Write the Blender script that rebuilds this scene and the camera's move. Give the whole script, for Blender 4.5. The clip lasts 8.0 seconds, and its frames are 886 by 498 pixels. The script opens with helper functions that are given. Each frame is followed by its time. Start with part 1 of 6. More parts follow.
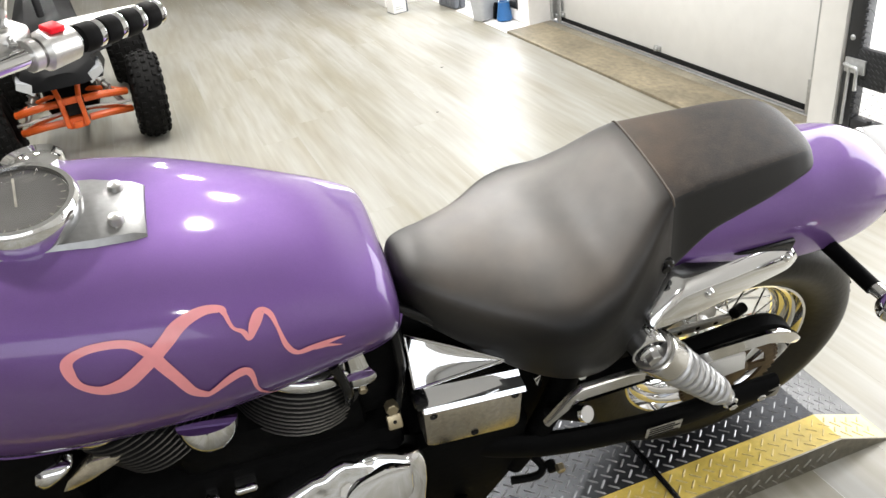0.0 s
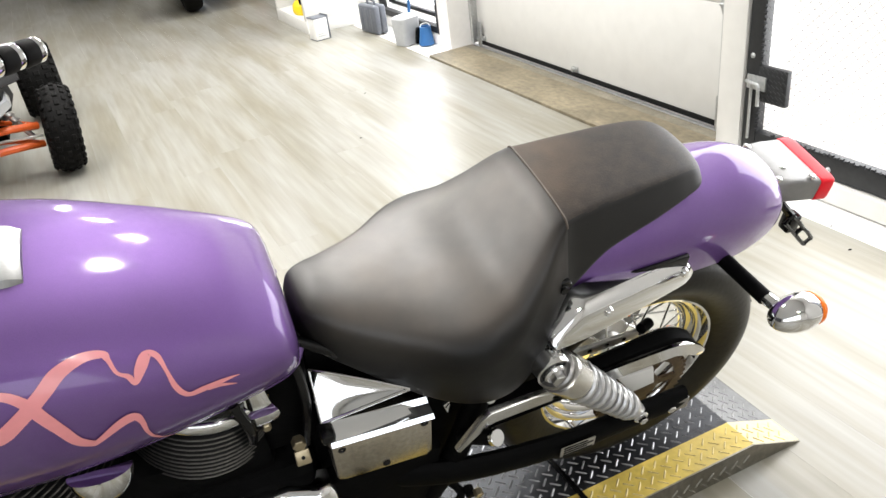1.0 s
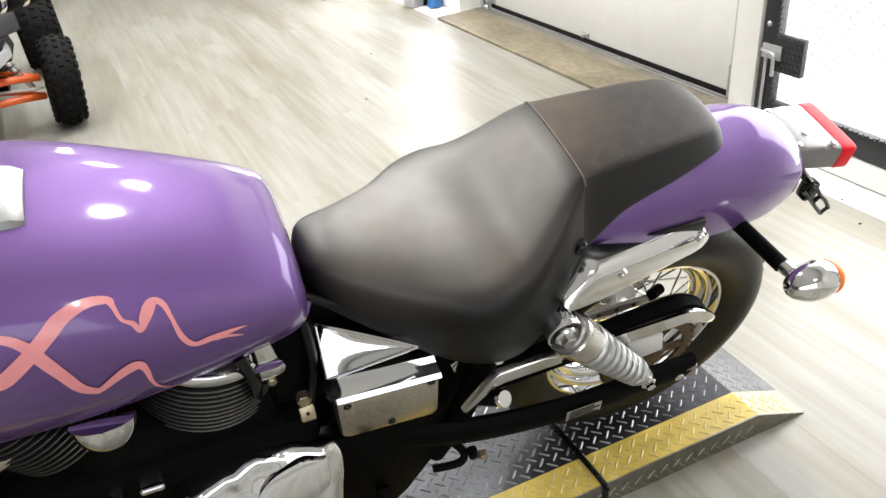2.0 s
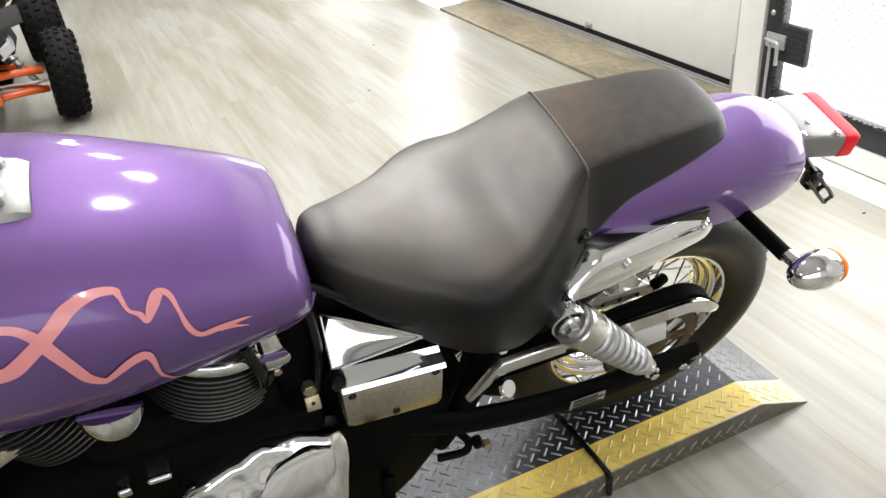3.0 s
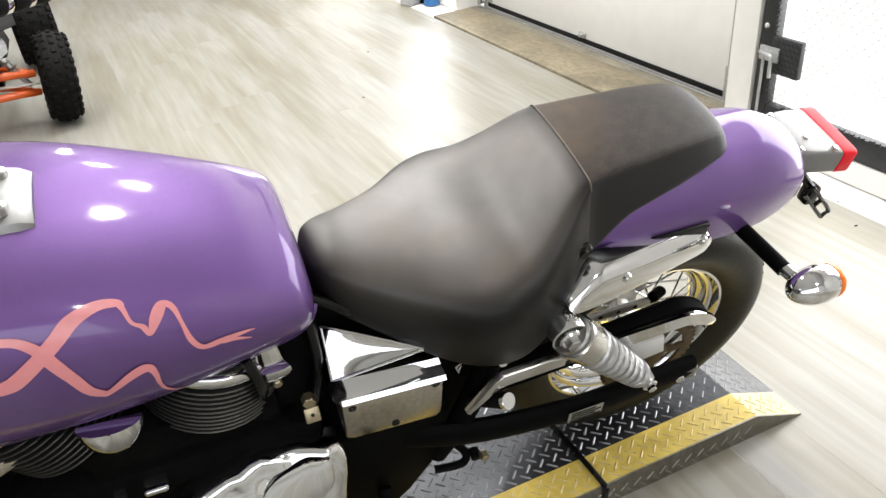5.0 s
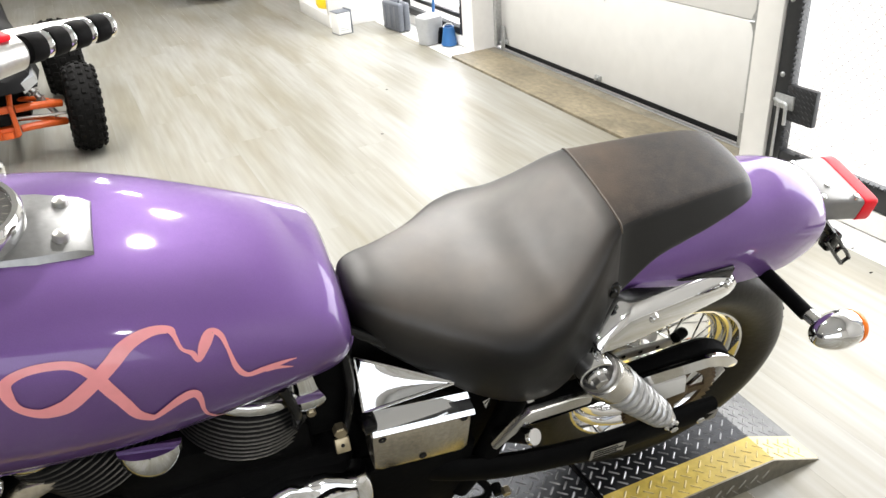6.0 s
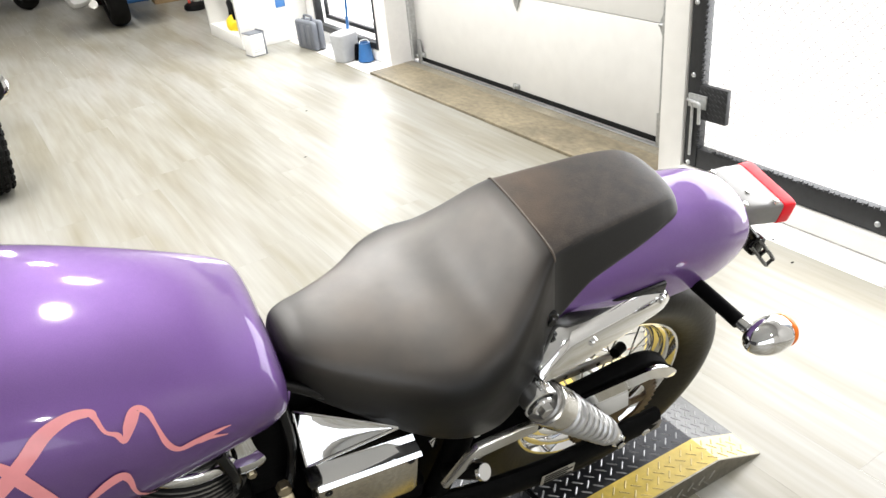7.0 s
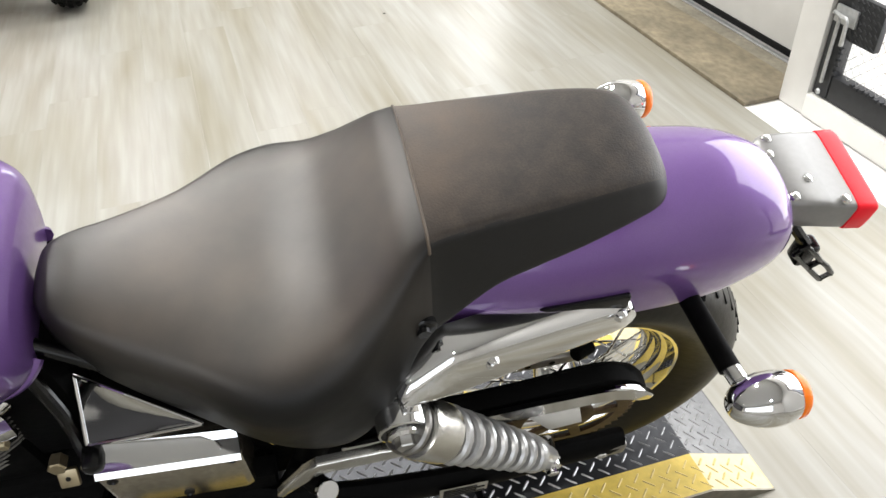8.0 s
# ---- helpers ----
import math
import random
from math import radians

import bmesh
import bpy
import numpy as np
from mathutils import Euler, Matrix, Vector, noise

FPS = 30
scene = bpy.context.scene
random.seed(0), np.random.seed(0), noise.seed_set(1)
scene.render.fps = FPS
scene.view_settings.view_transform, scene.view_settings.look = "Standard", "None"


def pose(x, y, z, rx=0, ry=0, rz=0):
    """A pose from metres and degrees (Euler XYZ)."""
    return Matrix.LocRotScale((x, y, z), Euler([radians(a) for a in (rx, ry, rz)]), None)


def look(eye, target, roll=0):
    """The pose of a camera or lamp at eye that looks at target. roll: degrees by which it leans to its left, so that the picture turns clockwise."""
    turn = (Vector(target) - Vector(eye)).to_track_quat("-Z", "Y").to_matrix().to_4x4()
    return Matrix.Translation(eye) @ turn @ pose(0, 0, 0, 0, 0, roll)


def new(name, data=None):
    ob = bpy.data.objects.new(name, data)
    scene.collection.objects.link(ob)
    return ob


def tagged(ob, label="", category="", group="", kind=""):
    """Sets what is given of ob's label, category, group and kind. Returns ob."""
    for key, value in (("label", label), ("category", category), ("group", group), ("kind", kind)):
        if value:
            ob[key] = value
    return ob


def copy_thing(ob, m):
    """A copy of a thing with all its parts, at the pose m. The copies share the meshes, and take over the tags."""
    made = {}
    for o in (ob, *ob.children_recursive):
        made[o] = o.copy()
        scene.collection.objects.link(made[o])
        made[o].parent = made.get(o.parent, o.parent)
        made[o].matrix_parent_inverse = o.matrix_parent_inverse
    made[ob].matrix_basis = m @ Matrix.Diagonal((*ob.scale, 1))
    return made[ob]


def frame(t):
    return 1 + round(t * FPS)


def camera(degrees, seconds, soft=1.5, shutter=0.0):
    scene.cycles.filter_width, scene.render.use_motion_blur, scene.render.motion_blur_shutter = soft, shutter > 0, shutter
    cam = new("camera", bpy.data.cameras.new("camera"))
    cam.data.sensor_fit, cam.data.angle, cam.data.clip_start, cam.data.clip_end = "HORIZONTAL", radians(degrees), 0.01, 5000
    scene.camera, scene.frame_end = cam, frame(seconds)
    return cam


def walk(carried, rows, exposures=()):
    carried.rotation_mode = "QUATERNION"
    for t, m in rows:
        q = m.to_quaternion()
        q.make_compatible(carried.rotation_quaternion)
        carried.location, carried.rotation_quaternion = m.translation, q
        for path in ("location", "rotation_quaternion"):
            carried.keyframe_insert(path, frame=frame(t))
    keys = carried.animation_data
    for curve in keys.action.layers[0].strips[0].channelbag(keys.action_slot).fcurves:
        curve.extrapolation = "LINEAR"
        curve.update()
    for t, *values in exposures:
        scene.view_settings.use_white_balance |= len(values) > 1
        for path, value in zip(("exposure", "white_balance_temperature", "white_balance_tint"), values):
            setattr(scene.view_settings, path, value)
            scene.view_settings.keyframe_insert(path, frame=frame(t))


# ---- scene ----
cam = camera(60.0, 8.0)
PATH = [
    (0, (-0.7447, -1.2177, 1.399), (-0.3812, 0.4706, 0.3904), -7.75),
    (0.2, (-0.7269, -1.2208, 1.4056), (-0.2817, 0.4431, 0.3922), -7.25),
    (0.5, (-0.7014, -1.2314, 1.4017), (-0.1862, 0.4087, 0.3796), -6.06),
    (1, (-0.6846, -1.2311, 1.3999), (-0.1606, 0.4334, 0.4226), -7.55),
    (1.5, (-0.6849, -1.2164, 1.3835), (-0.1121, 0.4299, 0.4028), -6.06),
    (2, (-0.6995, -1.2097, 1.3728), (-0.196, 0.4177, 0.3249), -6.14),
    (3.5, (-0.7035, -1.2148, 1.3738), (-0.2111, 0.4023, 0.305), -6.67),
    (4, (-0.7075, -1.2059, 1.3672), (-0.1934, 0.4022, 0.2948), -6.83),
    (5.5, (-0.7293, -1.2015, 1.3932), (-0.21, 0.4351, 0.3676), -4.69),
    (6, (-0.764, -1.2143, 1.4038), (-0.2371, 0.4511, 0.4297), -4.19),
    (6.5, (-0.819, -1.2283, 1.429), (-0.1977, 0.4152, 0.4737), -6.52),
    (6.8, (-0.7983, -1.1897, 1.4321), (-0.0793, 0.4246, 0.4963), -6.56),
    (7, (-0.7422, -1.1739, 1.4322), (-0.0514, 0.4329, 0.4621), -6.02),
    (7.2, (-0.64, -1.1432, 1.4137), (-0.049, 0.4723, 0.4025), -5.4),
    (7.5, (-0.4851, -1.1092, 1.3942), (-0.0283, 0.4859, 0.2776), -2.43),
    (7.7, (-0.4147, -1.0683, 1.3856), (-0.0377, 0.534, 0.2542), -3.59),
    (8, (-0.3173, -0.9333, 1.3281), (-0.0179, 0.6062, 0.087), -2.49),
]
walk(cam, [(t, look(eye, target, roll)) for t, eye, target, roll in PATH],
     [(0.0, -0.47), (1.5, -0.44), (3.5, -0.5), (4.2, -0.5), (6.0, -0.42), (7.0, -0.38), (7.5, -0.48), (8.0, -0.60)])

# ---- light ----
world = bpy.data.worlds.new("daylight")
world.use_nodes = True
scene.world = world
wn = world.node_tree
sky = wn.nodes.new("ShaderNodeTexSky")
sky.sky_type, sky.sun_disc = "NISHITA", False
sky.dust_density, sky.ozone_density = 5.0, 0.6
sky.sun_elevation, sky.sun_rotation = radians(57), radians(75)
wn.links.new(sky.outputs[0], wn.nodes["Background"].inputs[0])
wn.nodes["Background"].inputs[1].default_value = 0.15
scene.view_settings.exposure = -0.4

ROOM = Matrix.Rotation(radians(6.5), 4, "Z")
LEAN, DECK = 17.0, 0.064
BIKE = Matrix.Translation((0, 0, 0.055)) @ Matrix.Rotation(radians(LEAN), 4, "X")


def lamp(name, kind, energy, m, color=(1, 1, 1), **more):
    data = bpy.data.lights.new(name, kind)
    data.energy, data.color = energy, color
    if "size" in more:
        data.size = more["size"]
    if "size_y" in more:
        data.shape, data.size_y = "RECTANGLE", more["size_y"]
    if "angle" in more:
        data.angle = more["angle"]
    if kind == "AREA" and "size_y" not in more:
        data.shape = "DISK"
    ob = new(name, data)
    ob.matrix_world = m
    return ob


lamp("sun", "SUN", 5.0, ROOM @ look((1.6, 7, 11), (0, 0, 0)), (1.0, 0.96, 0.9), angle=radians(0.5))
# daylight standing in the window and gate openings
lamp("window_daylight", "AREA", 55, ROOM @ look((1.66, 4.35, 0.95), (0.6, 4.2, 0.8)), (0.96, 0.98, 1.0), size=0.95, size_y=1.6)
lamp("gate_daylight", "AREA", 90, ROOM @ look((1.78, 0.05, 1.15), (0.0, -0.2, 0.7)), (0.97, 0.985, 1.0), size=1.7, size_y=1.9)
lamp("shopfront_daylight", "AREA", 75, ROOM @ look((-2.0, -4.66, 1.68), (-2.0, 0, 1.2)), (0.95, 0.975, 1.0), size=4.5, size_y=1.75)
# first four and (0.28, -3.0) follow tank highlights; the rest are unseen additions
LAMP_SPOTS = [(0.23, 0.97), (0.51, 1.74), (0.38, 2.80), (-0.43, 2.50), (-1.75, 0.95), (-1.75, 2.6), (-3.1, 1.7), (-3.1, 3.6), (-1.3, 4.3), (0.2, 4.5), (-1.3, 6.2), (0.35, 6.2), (-2.9, 5.8), (0.28, -3.0), (-3.6, -2.4)]
for lx, ly in LAMP_SPOTS:
    # the added far and western spots run stronger, to lift the floor
    lamp("ceiling_lamp", "AREA", 56 if ly > 3.5 or lx < -1.5 else 46, ROOM @ look((lx, ly, 3.135), (lx, ly, 0)), (1.0, 0.98, 0.95), size=0.16)

# ---- materials ----


def material(name, color, rough=0.5, metal=0.0, grain=0.0, scale=40.0, bump=0.0, stains=0.0, coat=0.0, spec=None, stretch=(1, 1, 1)):
    """A surface with fine grain and broad stains of its own, and fine relief."""
    mat = bpy.data.materials.new(name)
    mat.use_nodes = True
    tree = mat.node_tree
    bsdf = tree.nodes["Principled BSDF"]
    bsdf.inputs["Base Color"].default_value = (*color, 1)
    bsdf.inputs["Roughness"].default_value = rough
    bsdf.inputs["Metallic"].default_value = metal
    if coat:
        bsdf.inputs["Coat Weight"].default_value = coat
        bsdf.inputs["Coat Roughness"].default_value = 0.07
    if spec is not None:
        bsdf.inputs["Specular IOR Level"].default_value = spec
    if grain or bump or stains:
        co = tree.nodes.new("ShaderNodeTexCoord")
        mp = tree.nodes.new("ShaderNodeMapping")
        mp.inputs["Scale"].default_value = stretch
        tree.links.new(co.outputs["Object"], mp.inputs["Vector"])
        fine = tree.nodes.new("ShaderNodeTexNoise")
        fine.inputs["Scale"].default_value, fine.inputs["Detail"].default_value = scale, 5
        wide = tree.nodes.new("ShaderNodeTexNoise")
        wide.inputs["Scale"].default_value, wide.inputs["Detail"].default_value = scale / 9, 3
        for n in (fine, wide):
            tree.links.new(mp.outputs[0], n.inputs["Vector"])
        base = None
        for n, amount in ((fine, grain), (wide, stains)):
            if not amount:
                continue
            mix = tree.nodes.new("ShaderNodeMix")
            mix.data_type, mix.blend_type = "RGBA", "MULTIPLY"
            ramp = tree.nodes.new("ShaderNodeMapRange")
            ramp.inputs[1].default_value, ramp.inputs[2].default_value = 0.3, 0.7
            ramp.inputs[3].default_value, ramp.inputs[4].default_value = 1 - amount, 1.0
            tree.links.new(n.outputs["Fac"], ramp.inputs[0])
            mix.inputs["Factor"].default_value = 1
            if base:
                tree.links.new(base, mix.inputs["A"])
            else:
                mix.inputs["A"].default_value = (*color, 1)
            tree.links.new(ramp.outputs[0], mix.inputs["B"])
            base = mix.outputs["Result"]
        if base:
            tree.links.new(base, bsdf.inputs["Base Color"])
        rr = tree.nodes.new("ShaderNodeMapRange")
        rr.inputs[3].default_value, rr.inputs[4].default_value = max(rough - 0.06, 0.02), min(rough + 0.1, 1)
        tree.links.new(wide.outputs["Fac"], rr.inputs[0])
        if rough > 0.1:
            tree.links.new(rr.outputs[0], bsdf.inputs["Roughness"])
        if bump:
            bp = tree.nodes.new("ShaderNodeBump")
            bp.inputs["Strength"].default_value, bp.inputs["Distance"].default_value = bump, 0.002
            tree.links.new(fine.outputs["Fac"], bp.inputs["Height"])
            tree.links.new(bp.outputs[0], bsdf.inputs["Normal"])
    return mat


def random_tone(mat, low, high, seed_output="Random"):
    """Lets each piece vary in brightness by Object Info's Random."""
    tree = mat.node_tree
    bsdf = tree.nodes["Principled BSDF"]
    info = tree.nodes.new("ShaderNodeObjectInfo")
    rng = tree.nodes.new("ShaderNodeMapRange")
    rng.inputs[3].default_value, rng.inputs[4].default_value = low, high
    tree.links.new(info.outputs["Random"], rng.inputs[0])
    mix = tree.nodes.new("ShaderNodeMix")
    mix.data_type, mix.blend_type = "RGBA", "MULTIPLY"
    mix.inputs["Factor"].default_value = 1
    src = bsdf.inputs["Base Color"]
    if src.links:
        tree.links.new(src.links[0].from_socket, mix.inputs["A"])
    else:
        mix.inputs["A"].default_value = src.default_value
    tree.links.new(rng.outputs[0], mix.inputs["B"])
    tree.links.new(mix.outputs["Result"], src)
    return mat


M_PURPLE = material("purple_paint", (0.168, 0.080, 0.290), 0.5, 0.6, grain=0.12, scale=900, coat=1.0)
M_PINK = material("pink_paint", (0.86, 0.31, 0.33), 0.35, 0, grain=0.08, scale=60, coat=0.6)
M_CHROME = material("chrome", (0.80, 0.80, 0.80), 0.06, 1.0)
M_CHROME_WORN = material("pitted_chrome", (0.86, 0.79, 0.67), 0.22, 1.0, grain=0.3, scale=120, stains=0.15)
M_ALU = material("brushed_aluminium", (0.62, 0.61, 0.59), 0.32, 1.0, grain=0.12, scale=200)
M_SHROUD = material("satin_chrome", (0.70, 0.69, 0.66), 0.2, 1.0, grain=0.1, scale=150)
M_SPRING = material("silver_spring", (0.60, 0.60, 0.60), 0.34, 0.75, grain=0.15, scale=120, stains=0.1)
M_LAMP_HOUSING = material("silver_housing", (0.24, 0.237, 0.23), 0.34, 0.2, grain=0.08, scale=120, stains=0.08)
M_PANEL = material("satin_panel", (0.33, 0.33, 0.33), 0.33, 1.0, grain=0.15, scale=120, stains=0.15)
M_STEEL = material("steel", (0.35, 0.34, 0.33), 0.35, 1.0, grain=0.25, scale=80)
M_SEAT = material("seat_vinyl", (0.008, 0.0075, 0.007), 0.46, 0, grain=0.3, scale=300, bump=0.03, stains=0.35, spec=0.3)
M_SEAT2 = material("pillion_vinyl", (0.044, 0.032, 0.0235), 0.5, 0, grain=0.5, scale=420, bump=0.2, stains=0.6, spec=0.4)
seat_tree = M_SEAT.node_tree
seat_bsdf = seat_tree.nodes["Principled BSDF"]
seat_co = seat_tree.nodes.new("ShaderNodeTexCoord")
# uneven brown wear, inside a pale shiny ball painting the top's sheen
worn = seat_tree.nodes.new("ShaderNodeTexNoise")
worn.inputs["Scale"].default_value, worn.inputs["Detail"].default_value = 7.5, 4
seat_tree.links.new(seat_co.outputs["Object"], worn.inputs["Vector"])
# spherical mask: pale colour, gloss and coat stand for sheen on the top
sheen_map = seat_tree.nodes.new("ShaderNodeMapping")
sheen_map.inputs["Location"].default_value, sheen_map.inputs["Scale"].default_value = (1.50, 0.06, -4.35), (3.9, 5.3, 5.4)
seat_tree.links.new(seat_co.outputs["Object"], sheen_map.inputs["Vector"])
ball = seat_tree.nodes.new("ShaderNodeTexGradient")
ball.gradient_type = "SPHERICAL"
seat_tree.links.new(sheen_map.outputs[0], ball.inputs["Vector"])
sheen_range = seat_tree.nodes.new("ShaderNodeMapRange")
sheen_range.interpolation_type = "SMOOTHSTEP"
sheen_range.inputs[1].default_value, sheen_range.inputs[2].default_value = 0.03, 0.36
seat_tree.links.new(ball.outputs["Fac"], sheen_range.inputs[0])
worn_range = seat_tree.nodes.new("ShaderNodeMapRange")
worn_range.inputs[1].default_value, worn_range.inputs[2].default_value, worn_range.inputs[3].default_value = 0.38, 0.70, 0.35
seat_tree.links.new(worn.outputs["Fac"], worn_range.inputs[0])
worn_sheen_by = seat_tree.nodes.new("ShaderNodeMath")
worn_sheen_by.operation = "MULTIPLY"
seat_tree.links.new(sheen_range.outputs[0], worn_sheen_by.inputs[0])
seat_tree.links.new(worn_range.outputs[0], worn_sheen_by.inputs[1])
worn_sheen_mix = seat_tree.nodes.new("ShaderNodeMix")
worn_sheen_mix.data_type = "RGBA"
seat_tree.links.new(worn_sheen_by.outputs[0], worn_sheen_mix.inputs["Factor"])
seat_tree.links.new(seat_bsdf.inputs["Base Color"].links[0].from_socket, worn_sheen_mix.inputs["A"])
worn_sheen_mix.inputs["B"].default_value = (0.081, 0.061, 0.045, 1)
seat_tree.links.new(worn_sheen_mix.outputs["Result"], seat_bsdf.inputs["Base Color"])
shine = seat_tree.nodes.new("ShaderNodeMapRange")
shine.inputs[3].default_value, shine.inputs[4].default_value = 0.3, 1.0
seat_tree.links.new(sheen_range.outputs[0], shine.inputs[0])
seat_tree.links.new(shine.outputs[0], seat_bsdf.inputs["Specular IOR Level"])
sheen_coat = seat_tree.nodes.new("ShaderNodeMath")
sheen_coat.operation = "MULTIPLY"
sheen_coat.inputs[1].default_value = 0.15
seat_tree.links.new(sheen_range.outputs[0], sheen_coat.inputs[0])
seat_tree.links.new(sheen_coat.outputs[0], seat_bsdf.inputs["Coat Weight"])
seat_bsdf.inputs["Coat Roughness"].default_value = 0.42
# brown rubbed-through patch at the pad's front corner
pad_tree = M_SEAT2.node_tree
pad_bsdf = pad_tree.nodes["Principled BSDF"]
pad_co, rub, spot, rub_range, rub_mix, rub_noise, rub_by = (pad_tree.nodes.new("ShaderNode" + n) for n in ("TexCoord", "Mapping", "TexGradient", "MapRange", "Mix", "TexNoise", "Math"))
rub.inputs["Location"].default_value, rub.inputs["Scale"].default_value = (1.76, -0.30, -7.95), (8.5, 7.0, 9.0)
spot.gradient_type = "SPHERICAL"
rub_noise.inputs["Scale"].default_value, rub_noise.inputs["Detail"].default_value = 14, 4
rub_by.operation = "MULTIPLY"
rub_mix.data_type = "RGBA"
rub_range.inputs[2].default_value = 0.7
pad_tree.links.new(pad_co.outputs["Object"], rub.inputs["Vector"])
pad_tree.links.new(pad_co.outputs["Object"], rub_noise.inputs["Vector"])
pad_tree.links.new(rub.outputs[0], spot.inputs["Vector"])
pad_tree.links.new(spot.outputs["Fac"], rub_range.inputs[0])
pad_tree.links.new(rub_range.outputs[0], rub_by.inputs[0])
pad_tree.links.new(rub_noise.outputs["Fac"], rub_by.inputs[1])
pad_tree.links.new(rub_by.outputs[0], rub_mix.inputs["Factor"])
pad_tree.links.new(pad_bsdf.inputs["Base Color"].links[0].from_socket, rub_mix.inputs["A"])
rub_mix.inputs["B"].default_value = (0.100, 0.062, 0.034, 1)
pad_tree.links.new(rub_mix.outputs["Result"], pad_bsdf.inputs["Base Color"])
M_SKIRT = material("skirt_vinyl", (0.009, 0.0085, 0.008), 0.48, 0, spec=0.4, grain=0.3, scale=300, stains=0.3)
# worn brown, lightened further to paint the highlight along the seam
M_PIPING = material("worn_highlit_piping", (0.14, 0.105, 0.075), 0.45, 0, grain=0.4, scale=80, stains=0.4)
M_BLACK = material("black_enamel", (0.003, 0.003, 0.0033), 0.22, 0, grain=0.2, scale=60, spec=0.35)
M_BLACK_MATT = material("black_casting", (0.0022, 0.0022, 0.0023), 0.6, 0, spec=0.06, grain=0.3, scale=90, bump=0.3)
M_RUBBER = material("tyre_rubber", (0.0065, 0.0062, 0.006), 0.6, 0, spec=0.09, grain=0.35, scale=70, bump=0.4, stains=0.3)
M_TYRE = material("road_tyre", (0.015, 0.0125, 0.006), 0.42, 0, spec=0.3, grain=0.35, scale=70, bump=0.3, stains=0.4)
M_GLASS = material("clear_glass", (0.9, 0.9, 0.9), 0.02, 0)
M_GLASS.node_tree.nodes["Principled BSDF"].inputs["Transmission Weight"].default_value = 1.0
M_DIAL = material("dial_face", (0.055, 0.052, 0.047), 0.4, 0, grain=0.1, scale=50)
M_RED = material("red_lens", (0.85, 0.016, 0.03), 0.35, 0, grain=0.1, scale=60, spec=0.12)
M_ORANGE = material("amber_lens", (0.95, 0.2, 0.01), 0.25, 0, grain=0.1, scale=60, spec=0.3)
M_FIN = material("black_fin", (0.006, 0.006, 0.006), 0.42, 0, spec=0.4, grain=0.25, scale=90)
M_FIN_EDGE = material("machined_fin_edge", (0.13, 0.125, 0.115), 0.45, 1.0, grain=0.3, scale=150)
M_LABEL = material("pale_label", (0.45, 0.42, 0.35), 0.5, 0, grain=0.4, scale=80, stains=0.4)
M_BRASS = material("zinc_bracket", (0.50, 0.42, 0.28), 0.35, 0.9, grain=0.25, scale=90)
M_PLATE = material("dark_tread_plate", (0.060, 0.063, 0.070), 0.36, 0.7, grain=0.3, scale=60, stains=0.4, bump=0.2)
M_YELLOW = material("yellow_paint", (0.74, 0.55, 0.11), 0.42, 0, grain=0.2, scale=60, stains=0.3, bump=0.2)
# end slopes: paler for wear and for gate glare, painted in
M_PLATE_WORN_GLARE = material("scuffed_glare_plate", (0.19, 0.19, 0.19), 0.36, 0.7, grain=0.3, scale=60, stains=0.3, bump=0.2)
M_CREAM = material("worn_glare_yellow", (0.72, 0.62, 0.36), 0.4, 0, grain=0.2, scale=60, stains=0.3, bump=0.2)
M_LUG = material("worn_lug_steel", (0.36, 0.36, 0.37), 0.32, 0.8, grain=0.3, scale=90)
M_LUG_YELLOW = material("scuffed_yellow_lug", (0.66, 0.52, 0.20), 0.4, 0, grain=0.3, scale=90)
M_SPROCKET = material("rusty_sprocket", (0.13, 0.085, 0.05), 0.45, 0.7, grain=0.4, scale=90, stains=0.4)
M_PLATE_SIDE = material("bare_tread_plate", (0.30, 0.28, 0.23), 0.38, 0.8, grain=0.3, scale=60, stains=0.3)
M_WALL = material("white_wall", (0.74, 0.73, 0.71), 0.7, 0, grain=0.05, scale=30, stains=0.05, bump=0.1)
M_TRIM = material("white_trim", (0.72, 0.71, 0.68), 0.45, 0, grain=0.05, scale=14, stains=0.06)
M_DOOR = material("white_door", (0.66, 0.655, 0.63), 0.5, 0, grain=0.05, scale=12, stains=0.05)
M_GALV = material("galvanised", (0.55, 0.56, 0.56), 0.4, 0.8, grain=0.25, scale=60)
# black strands, their colour greyed to paint the daylight washing them out
M_MESH = material("washed_out_mesh_wire", (0.48, 0.48, 0.47), 0.5, 0.3, grain=0.2, scale=50)
M_GATE = material("black_gate", (0.02, 0.021, 0.023), 0.5, 0.2, grain=0.3, scale=50)
M_RUBBER_SEAL = material("door_seal", (0.004, 0.004, 0.004), 0.7, 0, spec=0.2, grain=0.2, scale=40)
M_CEIL = material("ceiling_paint", (0.5, 0.5, 0.49), 0.8, 0, grain=0.05, scale=20)
M_ORANGE_FRAME = material("orange_powdercoat", (0.80, 0.13, 0.02), 0.35, 0, grain=0.12, scale=60, stains=0.15)
M_BODY_BLACK = material("black_plastic", (0.0035, 0.0035, 0.004), 0.45, 0, spec=0.16, grain=0.2, scale=70)
M_SILVER = material("silver_paint", (0.55, 0.55, 0.56), 0.3, 0.6, grain=0.1, scale=300, coat=0.7)
M_BLUE = material("blue_plastic", (0.03, 0.13, 0.34), 0.4, 0, grain=0.1, scale=50)
M_GREYBIN = material("grey_plastic", (0.42, 0.43, 0.44), 0.45, 0, grain=0.08, scale=40)
M_CASE = material("case_plastic", (0.12, 0.13, 0.15), 0.45, 0, grain=0.15, scale=40)
